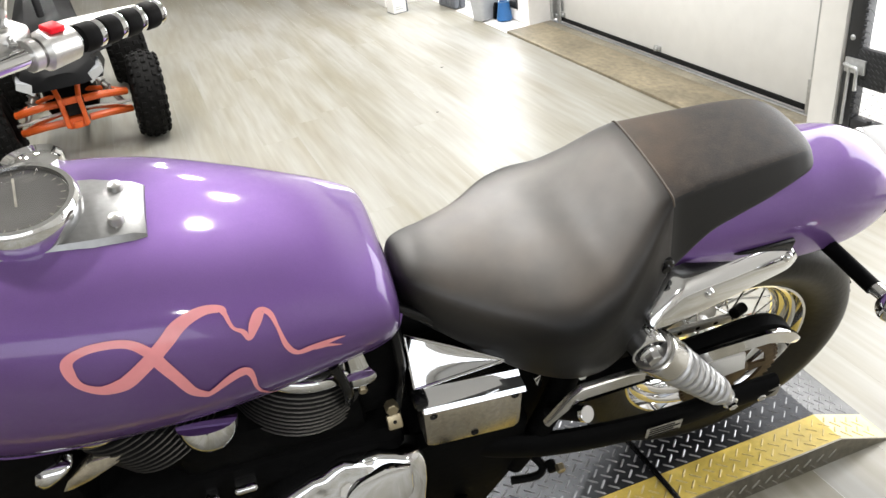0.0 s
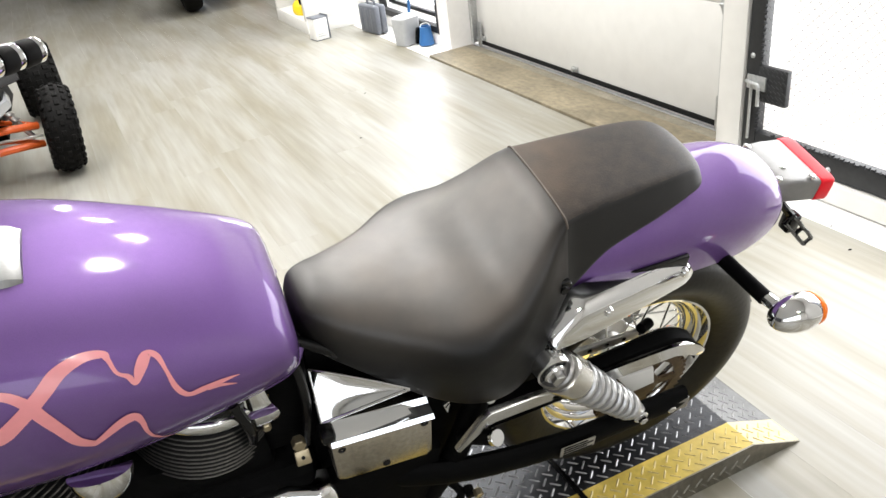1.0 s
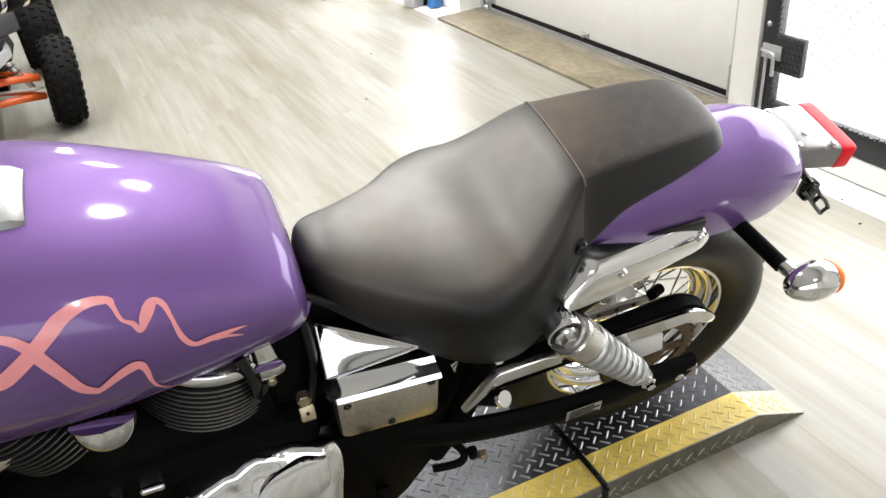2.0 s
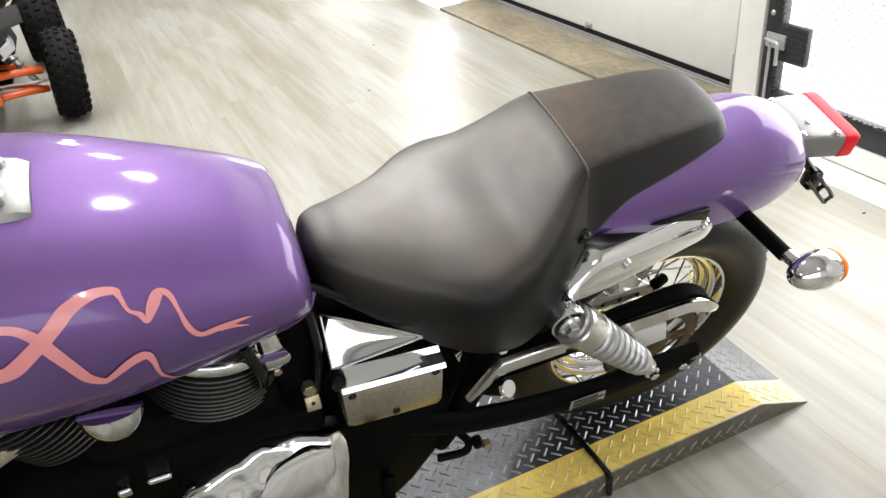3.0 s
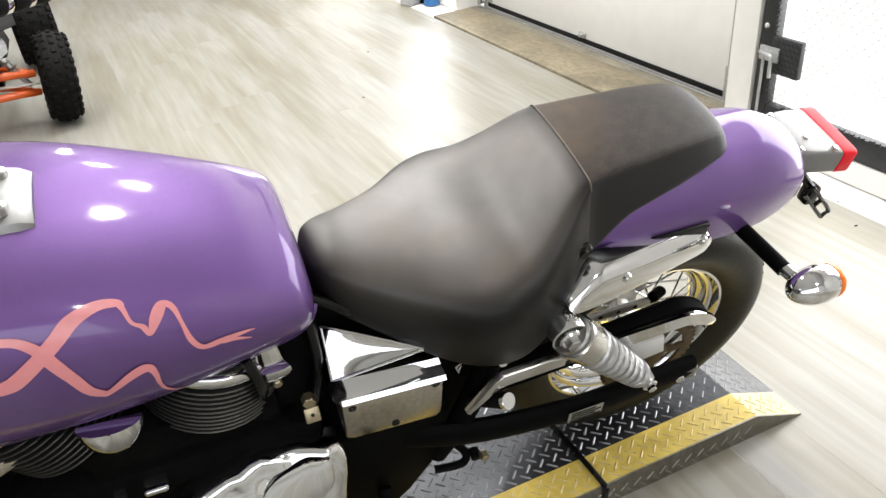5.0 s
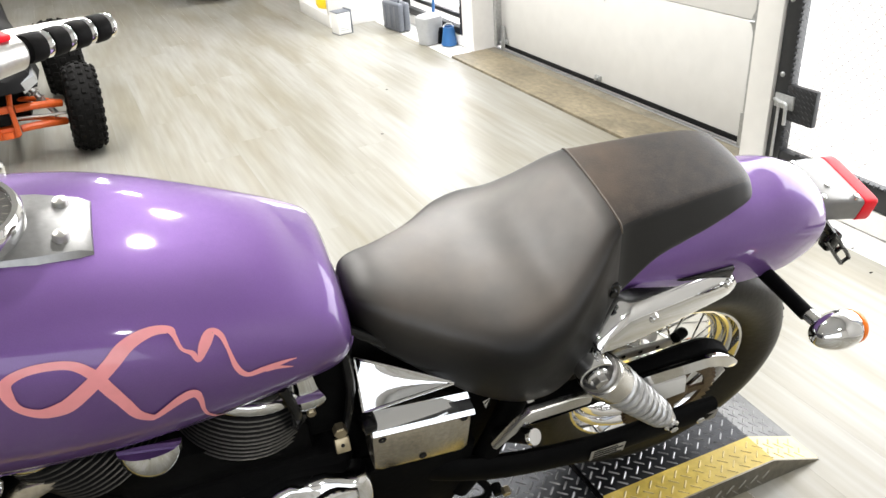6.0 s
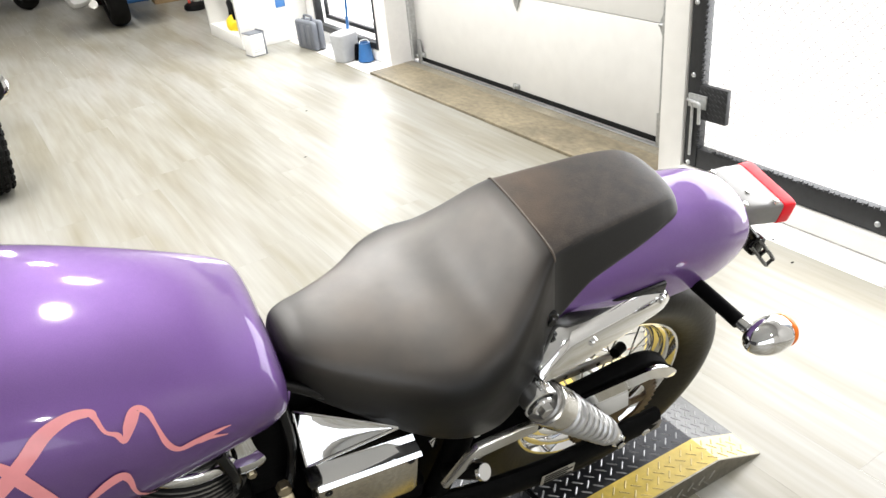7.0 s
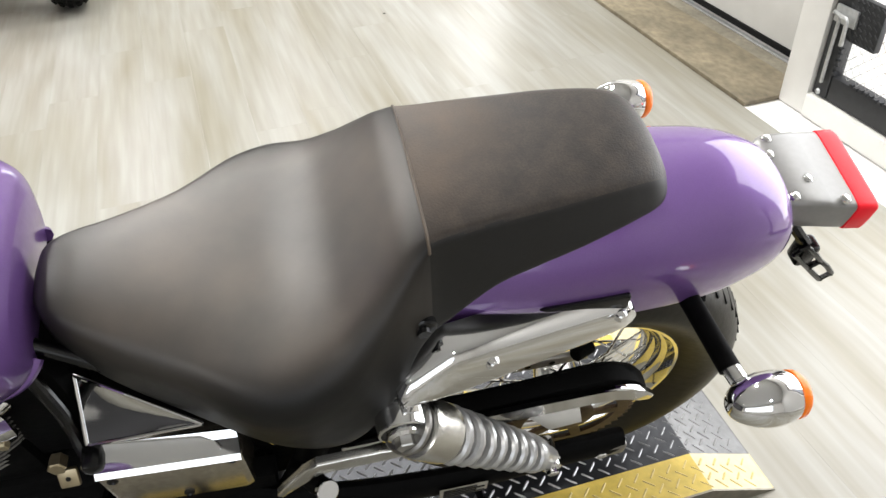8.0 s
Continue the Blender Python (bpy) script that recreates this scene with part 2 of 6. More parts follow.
M_YELLOW_P = material("yellow_plastic", (0.85, 0.62, 0.02), 0.4, 0, grain=0.1, scale=40)
M_PAPER = material("white_card", (0.78, 0.77, 0.74), 0.6, 0, grain=0.05, scale=40)
M_DARKWALL = material("charcoal_wall", (0.06, 0.06, 0.065), 0.7, 0, grain=0.1, scale=20)
M_CONCRETE = material("pale_concrete", (0.85, 0.84, 0.82), 0.85, 0, grain=0.08, scale=8, stains=0.04, bump=0.3)


def plank_material(name, color, rough):
    """Vinyl plank: long wood figure along the plank, with streaks and small knots."""
    mat = bpy.data.materials.new(name)
    mat.use_nodes = True
    t = mat.node_tree
    bsdf = t.nodes["Principled BSDF"]
    info, add, mp = (t.nodes.new("ShaderNode" + n) for n in ("ObjectInfo", "VectorMath", "Mapping"))
    mul = t.nodes.new("ShaderNodeMath")
    mul.operation = "MULTIPLY"
    mul.inputs[1].default_value = 0.12
    geo = t.nodes.new("ShaderNodeNewGeometry")
    both = t.nodes.new("ShaderNodeMath")
    t.links.new(info.outputs["Random"], both.inputs[0])
    t.links.new(geo.outputs["Random Per Island"], both.inputs[1])
    t.links.new(both.outputs[0], mul.inputs[0])
    turn = t.nodes.new("ShaderNodeMapping")
    turn.inputs["Rotation"].default_value = (0, 0, radians(-6.5))
    t.links.new(geo.outputs["Position"], turn.inputs["Vector"])
    t.links.new(turn.outputs[0], add.inputs[0])
    t.links.new(mul.outputs[0], add.inputs[1])
    mp.inputs["Scale"].default_value = (38, 2.4, 1)
    t.links.new(add.outputs[0], mp.inputs["Vector"])
    fig = t.nodes.new("ShaderNodeTexNoise")
    fig.inputs["Scale"].default_value, fig.inputs["Detail"].default_value, fig.inputs["Distortion"].default_value = 1.0, 2.0, 0.0
    t.links.new(mp.outputs[0], fig.inputs["Vector"])
    ramp = t.nodes.new("ShaderNodeValToRGB")
    ramp.color_ramp.elements[0].position, ramp.color_ramp.elements[1].position = 0.22, 0.8
    ramp.color_ramp.elements[0].color = (color[0] * 0.75, color[1] * 0.73, color[2] * 0.68, 1)
    ramp.color_ramp.elements[1].color = (*color, 1)
    t.links.new(fig.outputs["Fac"], ramp.inputs[0])
    patch = t.nodes.new("ShaderNodeTexNoise")
    patch.inputs["Scale"].default_value, patch.inputs["Detail"].default_value = 1.0, 2
    mp2 = t.nodes.new("ShaderNodeMapping")
    mp2.inputs["Scale"].default_value = (6.5, 0.9, 1)
    t.links.new(add.outputs[0], mp2.inputs["Vector"])
    t.links.new(mp2.outputs[0], patch.inputs["Vector"])
    tan = t.nodes.new("ShaderNodeMix")
    tan.data_type, tan.blend_type = "RGBA", "MULTIPLY"
    fac = t.nodes.new("ShaderNodeMapRange")
    fac.inputs[1].default_value, fac.inputs[2].default_value, fac.inputs[4].default_value = 0.38, 0.66, 1.0
    t.links.new(patch.outputs["Fac"], fac.inputs[0])
    t.links.new(fac.outputs[0], tan.inputs["Factor"])
    t.links.new(ramp.outputs[0], tan.inputs["A"])
    tan.inputs["B"].default_value = (0.77, 0.73, 0.63, 1)
    rng = t.nodes.new("ShaderNodeMapRange")
    rng.inputs[2].default_value = 2.0
    rng.inputs[3].default_value, rng.inputs[4].default_value = 0.975, 1.02
    t.links.new(both.outputs[0], rng.inputs[0])
    mix = t.nodes.new("ShaderNodeMix")
    mix.data_type, mix.blend_type = "RGBA", "MULTIPLY"
    mix.inputs["Factor"].default_value = 1
    t.links.new(tan.outputs["Result"], mix.inputs["A"])
    t.links.new(rng.outputs[0], mix.inputs["B"])
    t.links.new(mix.outputs["Result"], bsdf.inputs["Base Color"])
    bsdf.inputs["Roughness"].default_value = rough
    bsdf.inputs["Specular IOR Level"].default_value = 0.5
    return mat


M_PLANK = plank_material("vinyl_plank", (0.314, 0.312, 0.289), 0.36)
M_SILL = material("bare_sill", (0.26, 0.235, 0.18), 0.6, 0, grain=0.3, scale=50, stains=0.4)
M_STRIP = material("threshold_board", (0.31, 0.262, 0.175), 0.5, 0, grain=0.4, scale=45, stains=0.45, bump=0.3, stretch=(1, 0.6, 1))

# ---- building helpers ----


def mesh_of(bm, name, mat, smooth=True):
    bmesh.ops.recalc_face_normals(bm, faces=bm.faces)
    me = bpy.data.meshes.new(name)
    bm.to_mesh(me)
    bm.free()
    for p in me.polygons:
        p.use_smooth = smooth
    me.materials.append(mat)
    return me


def soften(ob, angle=35):
    me = ob.data
    me.set_sharp_from_angle(angle=radians(angle))
    return ob


def part(name, bm, mat, parent, label="", smooth=True):
    ob = new(name, mesh_of(bm, name, mat, smooth))
    ob.parent = parent
    if smooth:
        soften(ob)
    return tagged(ob, label=label)


def thing(name, label, category, m=None, group="", kind=""):
    ob = new(name)
    ob.matrix_world = m if m is not None else Matrix.Identity(4)
    return tagged(ob, label, category, group, kind)


def solid(name, bm, mat, label, category="", m=None, kind="", group="", smooth=True):
    ob = new(name, mesh_of(bm, name, mat, smooth))
    if smooth:
        soften(ob)
    if m is not None:
        ob.matrix_world = m
    return tagged(ob, label, category, group, kind)


def box(bm, lo, hi, bevel=0.0, m=None, seg=2):
    """A box between two corners, its edges rounded, moved by m."""
    lo, hi = Vector(lo), Vector(hi)
    out = bmesh.ops.create_cube(bm, size=1, matrix=Matrix.Translation((lo + hi) / 2) @ Matrix.Diagonal((*(hi - lo), 1)))
    vs = out["verts"]
    if bevel:
        es = list({e for v in vs for e in v.link_edges})
        r = bmesh.ops.bevel(bm, geom=es, offset=bevel, segments=seg, profile=0.5, affect="EDGES")
        vs = list({v for f in r["faces"] for v in f.verts} | {v for v in vs if v.is_valid})
    if m is not None:
        bmesh.ops.transform(bm, matrix=m, verts=vs)
    return vs


def axis_frame(a, b):
    a, b = Vector(a), Vector(b)
    q = (b - a).to_track_quat("Z", "Y").to_matrix().to_4x4()
    return Matrix.Translation(a) @ q, (b - a).length


def lathe(bm, profile, m=None, seg=28):
    """Turns (radius, height) pairs round z."""
    m = m or Matrix.Identity(4)
    rings = []
    for r, h in profile:
        if r < 1e-5:
            rings.append([bm.verts.new(m @ Vector((0, 0, h)))])
        else:
            rings.append([bm.verts.new(m @ Vector((r * math.cos(6.283185 * k / seg), r * math.sin(6.283185 * k / seg), h))) for k in range(seg)])
    for a, b in zip(rings, rings[1:]):
        for k in range(seg):
            j = (k + 1) % seg
            if len(a) == 1 and len(b) > 1:
                bm.faces.new((a[0], b[k], b[j]))
            elif len(b) == 1 and len(a) > 1:
                bm.faces.new((a[k], a[j], b[0]))
            elif len(a) > 1:
                bm.faces.new((a[k], a[j], b[j], b[k]))
    return bm


def rod(bm, a, b, r0, r1=None, seg=14, round_=0.0):
    """A closed bar from a to b with rounded rims."""
    r1 = r0 if r1 is None else r1
    m, n = axis_frame(a, b)
    e = round_ or min(r0, r1, n / 2) * 0.18
    return lathe(bm, [(0, 0), (r0 - e, 0), (r0, e), (r1, n - e), (r1 - e, n), (0, n)], m, seg)


def spline(pts, steps):
    """Points along a smooth curve through pts (tuples of any length)."""
    out, n = [], len(pts)
    for i in range(n - 1):
        p = [pts[max(i - 1, 0)], pts[i], pts[i + 1], pts[min(i + 2, n - 1)]]
        for s in range(steps):
            t = s / steps
            out.append(tuple(0.5 * (2 * b + (c - a) * t + (2 * a - 5 * b + 4 * c - d) * t * t + (3 * b - a - 3 * c + d) * t**3) for a, b, c, d in zip(*p)))
    out.append(tuple(pts[-1]))
    return out


def tube(bm, pts, r, seg=12, steps=6, flat=None):
    """A bar of round (or flattened) section along a curve."""
    path = [Vector(p) for p in spline(pts, steps)]
    rings, side = [], Vector((0, 0, 1))
    for i, p in enumerate(path):
        d = (path[min(i + 1, len(path) - 1)] - path[max(i - 1, 0)]).normalized()
        side = (side - d * side.dot(d))
        side = side.normalized() if side.length > 1e-4 else d.orthogonal().normalized()
        up = d.cross(side)
        a, b = (r, r) if flat is None else flat
        rings.append([bm.verts.new(p + side * a * math.cos(6.283185 * k / seg) + up * b * math.sin(6.283185 * k / seg)) for k in range(seg)])
    for x, y in zip(rings, rings[1:]):
        for k in range(seg):
            bm.faces.new((x[k], x[(k + 1) % seg], y[(k + 1) % seg], y[k]))
    bm.faces.new(rings[0][::-1])
    bm.faces.new(rings[-1])
    return bm


def loft(bm, rings, caps=True):
    vs = [[bm.verts.new(p) for p in r] for r in rings]
    for a, b in zip(vs, vs[1:]):
        n = len(a)
        for k in range(n):
            bm.faces.new((a[k], a[(k + 1) % n], b[(k + 1) % n], b[k]))
    if caps:
        bm.faces.new(vs[0][::-1])
        bm.faces.new(vs[-1])
    return vs


def sheet(bm, grid, thick=0.0):
    """A surface through a grid of points, given thickness along its normals."""
    vs = [[bm.verts.new(p) for p in row] for row in grid]
    fs = [bm.faces.new((a[k], a[k + 1], b[k + 1], b[k])) for a, b in zip(vs, vs[1:]) for k in range(len(a) - 1)]
    if thick:
        bmesh.ops.recalc_face_normals(bm, faces=fs)
        bmesh.ops.solidify(bm, geom=fs, thickness=thick)
    return vs


def outline(bm, pts, depth, m, bevel=0.0):
    """A flat plate of the given outline (x, y), extruded by depth along z, moved by m."""
    base = [bm.verts.new(m @ Vector((x, y, 0))) for x, y in pts]
    top = [bm.verts.new(m @ Vector((x, y, depth))) for x, y in pts]
    bm.faces.new(base[::-1])
    face = bm.faces.new(top)
    n = len(pts)
    for k in range(n):
        bm.faces.new((base[k], base[(k + 1) % n], top[(k + 1) % n], top[k]))
    if bevel:
        bmesh.ops.bevel(bm, geom=list(face.edges), offset=bevel, segments=2, profile=0.5, affect="EDGES")
    return bm


def dome(bm, pts, m, rings):
    """A pillow of the given outline: rings of (scale, height) shrink it towards its middle."""
    cx, cy = sum(p[0] for p in pts) / len(pts), sum(p[1] for p in pts) / len(pts)
    loft(bm, [[m @ Vector((cx + (x - cx) * k, cy + (y - cy) * k, h)) for x, y in pts] for k, h in rings])
    return bm


def half_section(zt, hw, zw, zb, hb, n, k=9):
    """Half a cross-section: crown at (0, zt), widest (hw, zw), foot (hb, zb); n sets how square the shoulder is."""
    out = []
    for i in range(k):
        a = i / (k - 1) * math.pi / 2
        out.append((hw * math.sin(a) ** (2 / n), zw + (zt - zw) * math.cos(a) ** (2 / n)))
    for i in range(1, 7):
        a = i / 6
        out.append((hw + (hb - hw) * a**1.8, zw + (zb - zw) * (1 - (1 - a) ** 1.25)))
    return out


def full_ring(x, half):
    right = [(x, y, z) for y, z in half]
    left = [(x, -y, z) for y, z in half[1:]]
    return right + left[::-1]

# ---- the room ----
bm = bmesh.new()
box(bm, (-6.0, -4.75, -0.2), (1.35, 12.0, -0.004))
solid("floor", bm, M_CONCRETE, "grey subfloor under the vinyl planks", kind="structure", m=ROOM, smooth=False)
bm = bmesh.new()
box(bm, (1.35, 0.0, -0.2), (2.1, 12.0, -0.006))
solid("floor_edge", bm, M_CONCRETE, "bare floor edge under the overhead door", kind="structure", m=ROOM, smooth=False)
bm = bmesh.new()
box(bm, (-6.0, -4.75, 3.2), (2.3, 12.0, 3.3))
solid("ceiling", bm, M_CEIL, "white painted ceiling", kind="structure", m=ROOM, smooth=False)
# unseen wall, coloured dark to keep bounce light and reflections low
bm = bmesh.new()
box(bm, (-6.15, -4.75, 0), (-6.0, 12.0, 3.2))
solid("wall_west", bm, M_DARKWALL, "unseen charcoal wall, dark to hold down bounce light", kind="structure", m=ROOM, smooth=False)
bm = bmesh.new()
box(bm, (-6.15, 12.0, 0), (2.3, 12.15, 3.2))
solid("wall_north", bm, M_WALL, "white painted wall", kind="structure", m=ROOM, smooth=False)
bm = bmesh.new()
box(bm, (-6.0, -4.75, 0), (1.51, -4.6, 0.75))
box(bm, (-6.0, -4.75, 2.6), (1.51, -4.6, 3.2))
box(bm, (-6.0, -4.75, 0.75), (-4.3, -4.6, 2.6))
box(bm, (0.3, -4.75, 0.75), (1.51, -4.6, 2.6))
solid("wall_south", bm, M_WALL, "white wall with a wide shopfront opening", kind="structure", m=ROOM, smooth=False)
# the wall with the window, the overhead door and the gate
bm = bmesh.new()
box(bm, (1.54, 3.57, 0), (1.72, 3.73, 3.2))
box(bm, (1.54, 3.73, 0), (1.72, 4.80, 0.07))
box(bm, (1.54, 3.73, 2.0), (1.72, 4.80, 3.2))
box(bm, (1.54, 4.80, 0), (1.72, 12.0, 3.2))
box(bm, (1.54, 1.09, 2.3), (1.72, 3.57, 3.2))
box(bm, (1.51, -1.1, 2.2), (1.72, 1.09, 3.2))
box(bm, (1.51, -4.75, 0), (1.72, -1.1, 3.2))
solid("wall_east", bm, M_WALL, "white wall pierced by window, overhead door and gate", kind="structure", m=ROOM, smooth=False)
# ground outside
bm = bmesh.new()
box(bm, (-120, -120, -0.25), (120, 120, -0.03))
solid("ground", bm, M_CONCRETE, "pale sunlit concrete yard outside", kind="structure", m=ROOM, smooth=False)


def plank_field(x0, x1, y0, y1, width, length):
    """Planks laid along y, staggered row by row: (x, y, w, l) of each."""
    rng = random.Random(4)
    x, out = x0, []
    while x < x1 - 0.01:
        w = min(width, x1 - x)
        y = y0 - rng.random() * length
        while y < y1:
            a, b = max(y, y0), min(y + length, y1)
            if b - a > 0.02:
                out.append((x, a, w, b - a))
            y += length
        x += width
    return out


# ---- overhead door ----
door = thing("door_1", "white sectional overhead door, closed, with galvanised hinges", "door", ROOM, kind="structure")
DX, DY0, DY1 = 1.73, 1.20, 3.52
for k in range(4):
    bm = bmesh.new()
    z0 = 0.035 + k * 0.535
    box(bm, (DX, DY0, z0), (DX + 0.045, DY1, z0 + 0.5315), 0.003)
    part("door_panel", bm, M_DOOR, door)
bm = bmesh.new()
box(bm, (DX - 0.006, DY0, 0.012), (DX + 0.035, DY1, 0.040), 0.005)
part("bottom_seal", bm, M_RUBBER_SEAL, door, "black rubber bottom seal")
for k in range(3):
    for hy in (1.30, 2.37, 3.42):
        bm = bmesh.new()
        zc = 0.035 + (k + 1) * 0.535 - 0.004
        m = Matrix.Translation((DX - 0.004, hy, zc)) @ Matrix.Rotation(radians(-90), 4, "Y")
        outline(bm, [(-0.075, 0), (-0.03, -0.022), (0, -0.034), (0.03, -0.022), (0.055, -0.01), (0.055, 0.01), (0.03, 0.022), (0, 0.034), (-0.03, 0.022)], 0.004, m)
        rod(bm, (DX - 0.012, hy - 0.03, zc), (DX - 0.012, hy + 0.03, zc), 0.008)
        part("hinge", bm, M_GALV, door, "galvanised hinge")
for hy in (2.40, 1.27, 3.44):
    bm = bmesh.new()
    box(bm, (DX - 0.016, hy - 0.025, 0.045), (DX, hy + 0.025, 0.075), 0.004)
    rod(bm, (DX - 0.03, hy, 0.06), (DX - 0.01, hy, 0.06), 0.012)
    part("bottom_bracket", bm, M_GALV, door, "galvanised bottom bracket")
for ty, s in ((1.235, 1), (3.50, -1)):
    bm = bmesh.new()
    box(bm, (DX - 0.065, ty - 0.004, 0.03), (DX - 0.008, ty + 0.004, 2.3))
    box(bm, (DX - 0.065, ty, 0.03), (DX - 0.058, ty + s * 0.025, 2.3))
    part("vertical_track", bm, M_GALV, door, "galvanised roller track")
    bm = bmesh.new()
    box(bm, (DX - 0.03, ty + s * 0.025, 0.01), (DX - 0.022, ty + s * 0.07, 0.17), 0.002)
    rod(bm, (DX - 0.04, ty + s * 0.02, 0.05), (DX - 0.01, ty + s * 0.02, 0.05), 0.015)
    part("track_foot", bm, M_GALV, door, "galvanised track foot bracket")
bm = bmesh.new()
box(bm, (1.62, 1.10, -0.005), (1.698, 3.56, 0.006), 0.002)
solid("door_sill", bm, M_SILL, "bare concrete sill under the overhead door", kind="structure", m=ROOM)
bm = bmesh.new()
box(bm, (1.70, 1.10, -0.005), (1.722, 3.56, 0.008), 0.002)
solid("sill_strip", bm, M_GALV, "bright metal strip under the door seal", kind="structure", m=ROOM)
bm = bmesh.new()
box(bm, (1.345, 1.09, -0.005), (1.618, 3.53, 0.014), 0.004)
solid("threshold_board", bm, M_STRIP, "brown wood-look threshold strip before the overhead door", kind="structure", m=ROOM)
# white post between door and gate
bm = bmesh.new()
box(bm, (1.49, 0.968, 0), (1.72, 1.09, 3.2), 0.004)
solid("door_post", bm, M_TRIM, "white painted post between door and gate", kind="structure", m=ROOM)

# ---- window ----
win = thing("window_1", "dark-framed shop window beside the overhead door", "window", ROOM, kind="structure")
WY0, WY1, WZ0, WZ1 = 3.735, 4.795, 0.075, 1.995
for nm, lo, hi in (("window_frame", (1.545, WY0, WZ0), (1.60, WY0 + 0.045, WZ1)), ("window_frame", (1.545, WY1 - 0.045, WZ0), (1.60, WY1, WZ1)),
                   ("window_frame", (1.545, WY0 + 0.045, WZ0), (1.60, WY1 - 0.045, WZ0 + 0.045)), ("window_frame", (1.545, WY0 + 0.045, WZ1 - 0.045), (1.60, WY1 - 0.045, WZ1)),
                   ("sash", (1.60, WY0 + 0.085, WZ0 + 0.085), (1.63, WY0 + 0.115, WZ1 - 0.085)), ("sash", (1.60, WY1 - 0.115, WZ0 + 0.085), (1.63, WY1 - 0.085, WZ1 - 0.085)),
                   ("sash", (1.60, WY0 + 0.115, WZ0 + 0.085), (1.63, WY1 - 0.115, WZ0 + 0.115)), ("sash", (1.60, WY0 + 0.115, WZ1 - 0.115), (1.63, WY1 - 0.115, WZ1 - 0.085))):
    bm = bmesh.new()
    box(bm, lo, hi, 0.003)
    part(nm, bm, M_GATE, win)
bm = bmesh.new()
box(bm, (1.612, WY0 + 0.045, WZ0 + 0.045), (1.618, WY1 - 0.045, WZ1 - 0.045))
part("pane", bm, M_GLASS, win, "clear glass pane", smooth=False).visible_shadow = False

# ---- gate ----
gate = thing("metal_gate", "black steel gate with expanded mesh, latched", "gate", ROOM)
GX, GY0, GY1, GZ0, GZ1 = 1.50, -1.06, 0.962, 0.085, 2.15
for nm, lo, hi in (("gate_stile", (GX, GY1 - 0.065, GZ0), (GX + 0.05, GY1, GZ1)), ("gate_stile", (GX, GY0, GZ0), (GX + 0.05, GY0 + 0.065, GZ1)),
                   ("gate_rail", (GX + 0.002, GY0 + 0.065, GZ0), (GX + 0.048, GY1 - 0.065, GZ0 + 0.085)), ("gate_rail", (GX + 0.002, GY0 + 0.065, GZ1 - 0.085), (GX + 0.048, GY1 - 0.065, GZ1))):
    bm = bmesh.new()
    box(bm, lo, hi, 0.006)
    part(nm, bm, M_GATE, gate)
bm = bmesh.new()
box(bm, (GX - 0.004, 0.765, 0.30), (GX + 0.02, 0.897, 0.44), 0.004)
part("lock_plate", bm, M_GATE, gate, "black mesh-backed lock plate")
for k, (y, z) in enumerate(((0.935, 0.47), (0.935, 0.10), (0.55, 0.12), (0.12, 0.12), (-0.35, 0.12), (0.94, 0.75))):
    bm = bmesh.new()
    lathe(bm, [(0, 0.008), (0.006, 0.007), (0.01, 0.003), (0.011, 0)], Matrix.Translation((GX, y, z)) @ Matrix.Rotation(radians(-90), 4, "Y"), 12)
    part("bolt_head", bm, M_GALV, gate, "galvanised bolt head")
latch = part("latch", box(b := bmesh.new(), (GX - 0.014, 0.855, 0.345), (GX - 0.003, 0.945, 0.40), 0.003) and b, M_GALV, gate, "galvanised latch body")
bm = bmesh.new()
tube(bm, [(GX - 0.02, 0.94, 0.375), (GX - 0.03, 0.90, 0.375), (GX - 0.03, 0.878, 0.372), (GX - 0.03, 0.872, 0.35), (GX - 0.028, 0.872, 0.29)], 0.007, 8, 4)
part("latch_handle", bm, M_GALV, latch, "bent steel latch handle")
bm = bmesh.new()
rod(bm, (GX - 0.012, 0.922, 0.36), (GX - 0.012, 0.922, 0.14), 0.006, seg=8)
part("drop_rod", bm, M_GALV, gate, "thin steel drop rod")
# expanded mesh: flat strands crossing in diamonds
bm = bmesh.new()
pw, ph, half = 0.042, 0.020, 0.0009
ny, nz = int((GY1 - GY0 - 0.13) / pw), int((GZ1 - GZ0 - 0.17) / ph)
for i in range(nz):
    z = GZ0 + 0.085 + i * ph
    for j in range(ny):
        y = GY0 + 0.065 + (j + 0.5 * (i % 2)) * pw
        for s in (-1, 1):
            a, b2 = Vector((GX + 0.022, y, z)), Vector((GX + 0.027, y + s * pw / 2, z + ph))
            d = Vector((0, -(b2.z - a.z), (b2.y - a.y))).normalized() * half
            bm.faces.new([bm.verts.new(p) for p in (a - d, b2 - d, b2 + d, a + d)])
part("expanded_mesh", bm, M_MESH, gate, "black expanded steel mesh, greyed to paint the glare behind it", smooth=False)["kind"] = "stuff"
bm = bmesh.new()
teeth = random.Random(11)
for k in range(88):
    y = GY0 + 0.075 + k * 0.0206
    for z, up in ((GZ0 + 0.084, 1), (GZ1 - 0.084, -1)):
        a = 0.004 + teeth.random() * 0.006
        box(bm, (GX - 0.001, y, z - 0.004), (GX + 0.012, y + 0.011, z + 0.004), 0.0, Matrix.Translation((0, 0, up * (a - 0.003))))
for k in range(92):
    z = GZ0 + 0.09 + k * 0.0206
    a = 0.003 + teeth.random() * 0.005
    box(bm, (GX - 0.001, GY1 - 0.069 - a, z), (GX + 0.012, GY1 - 0.061, z + 0.010))
    box(bm, (GX - 0.001, GY0 + 0.061, z), (GX + 0.012, GY0 + 0.069 + a, z + 0.010))
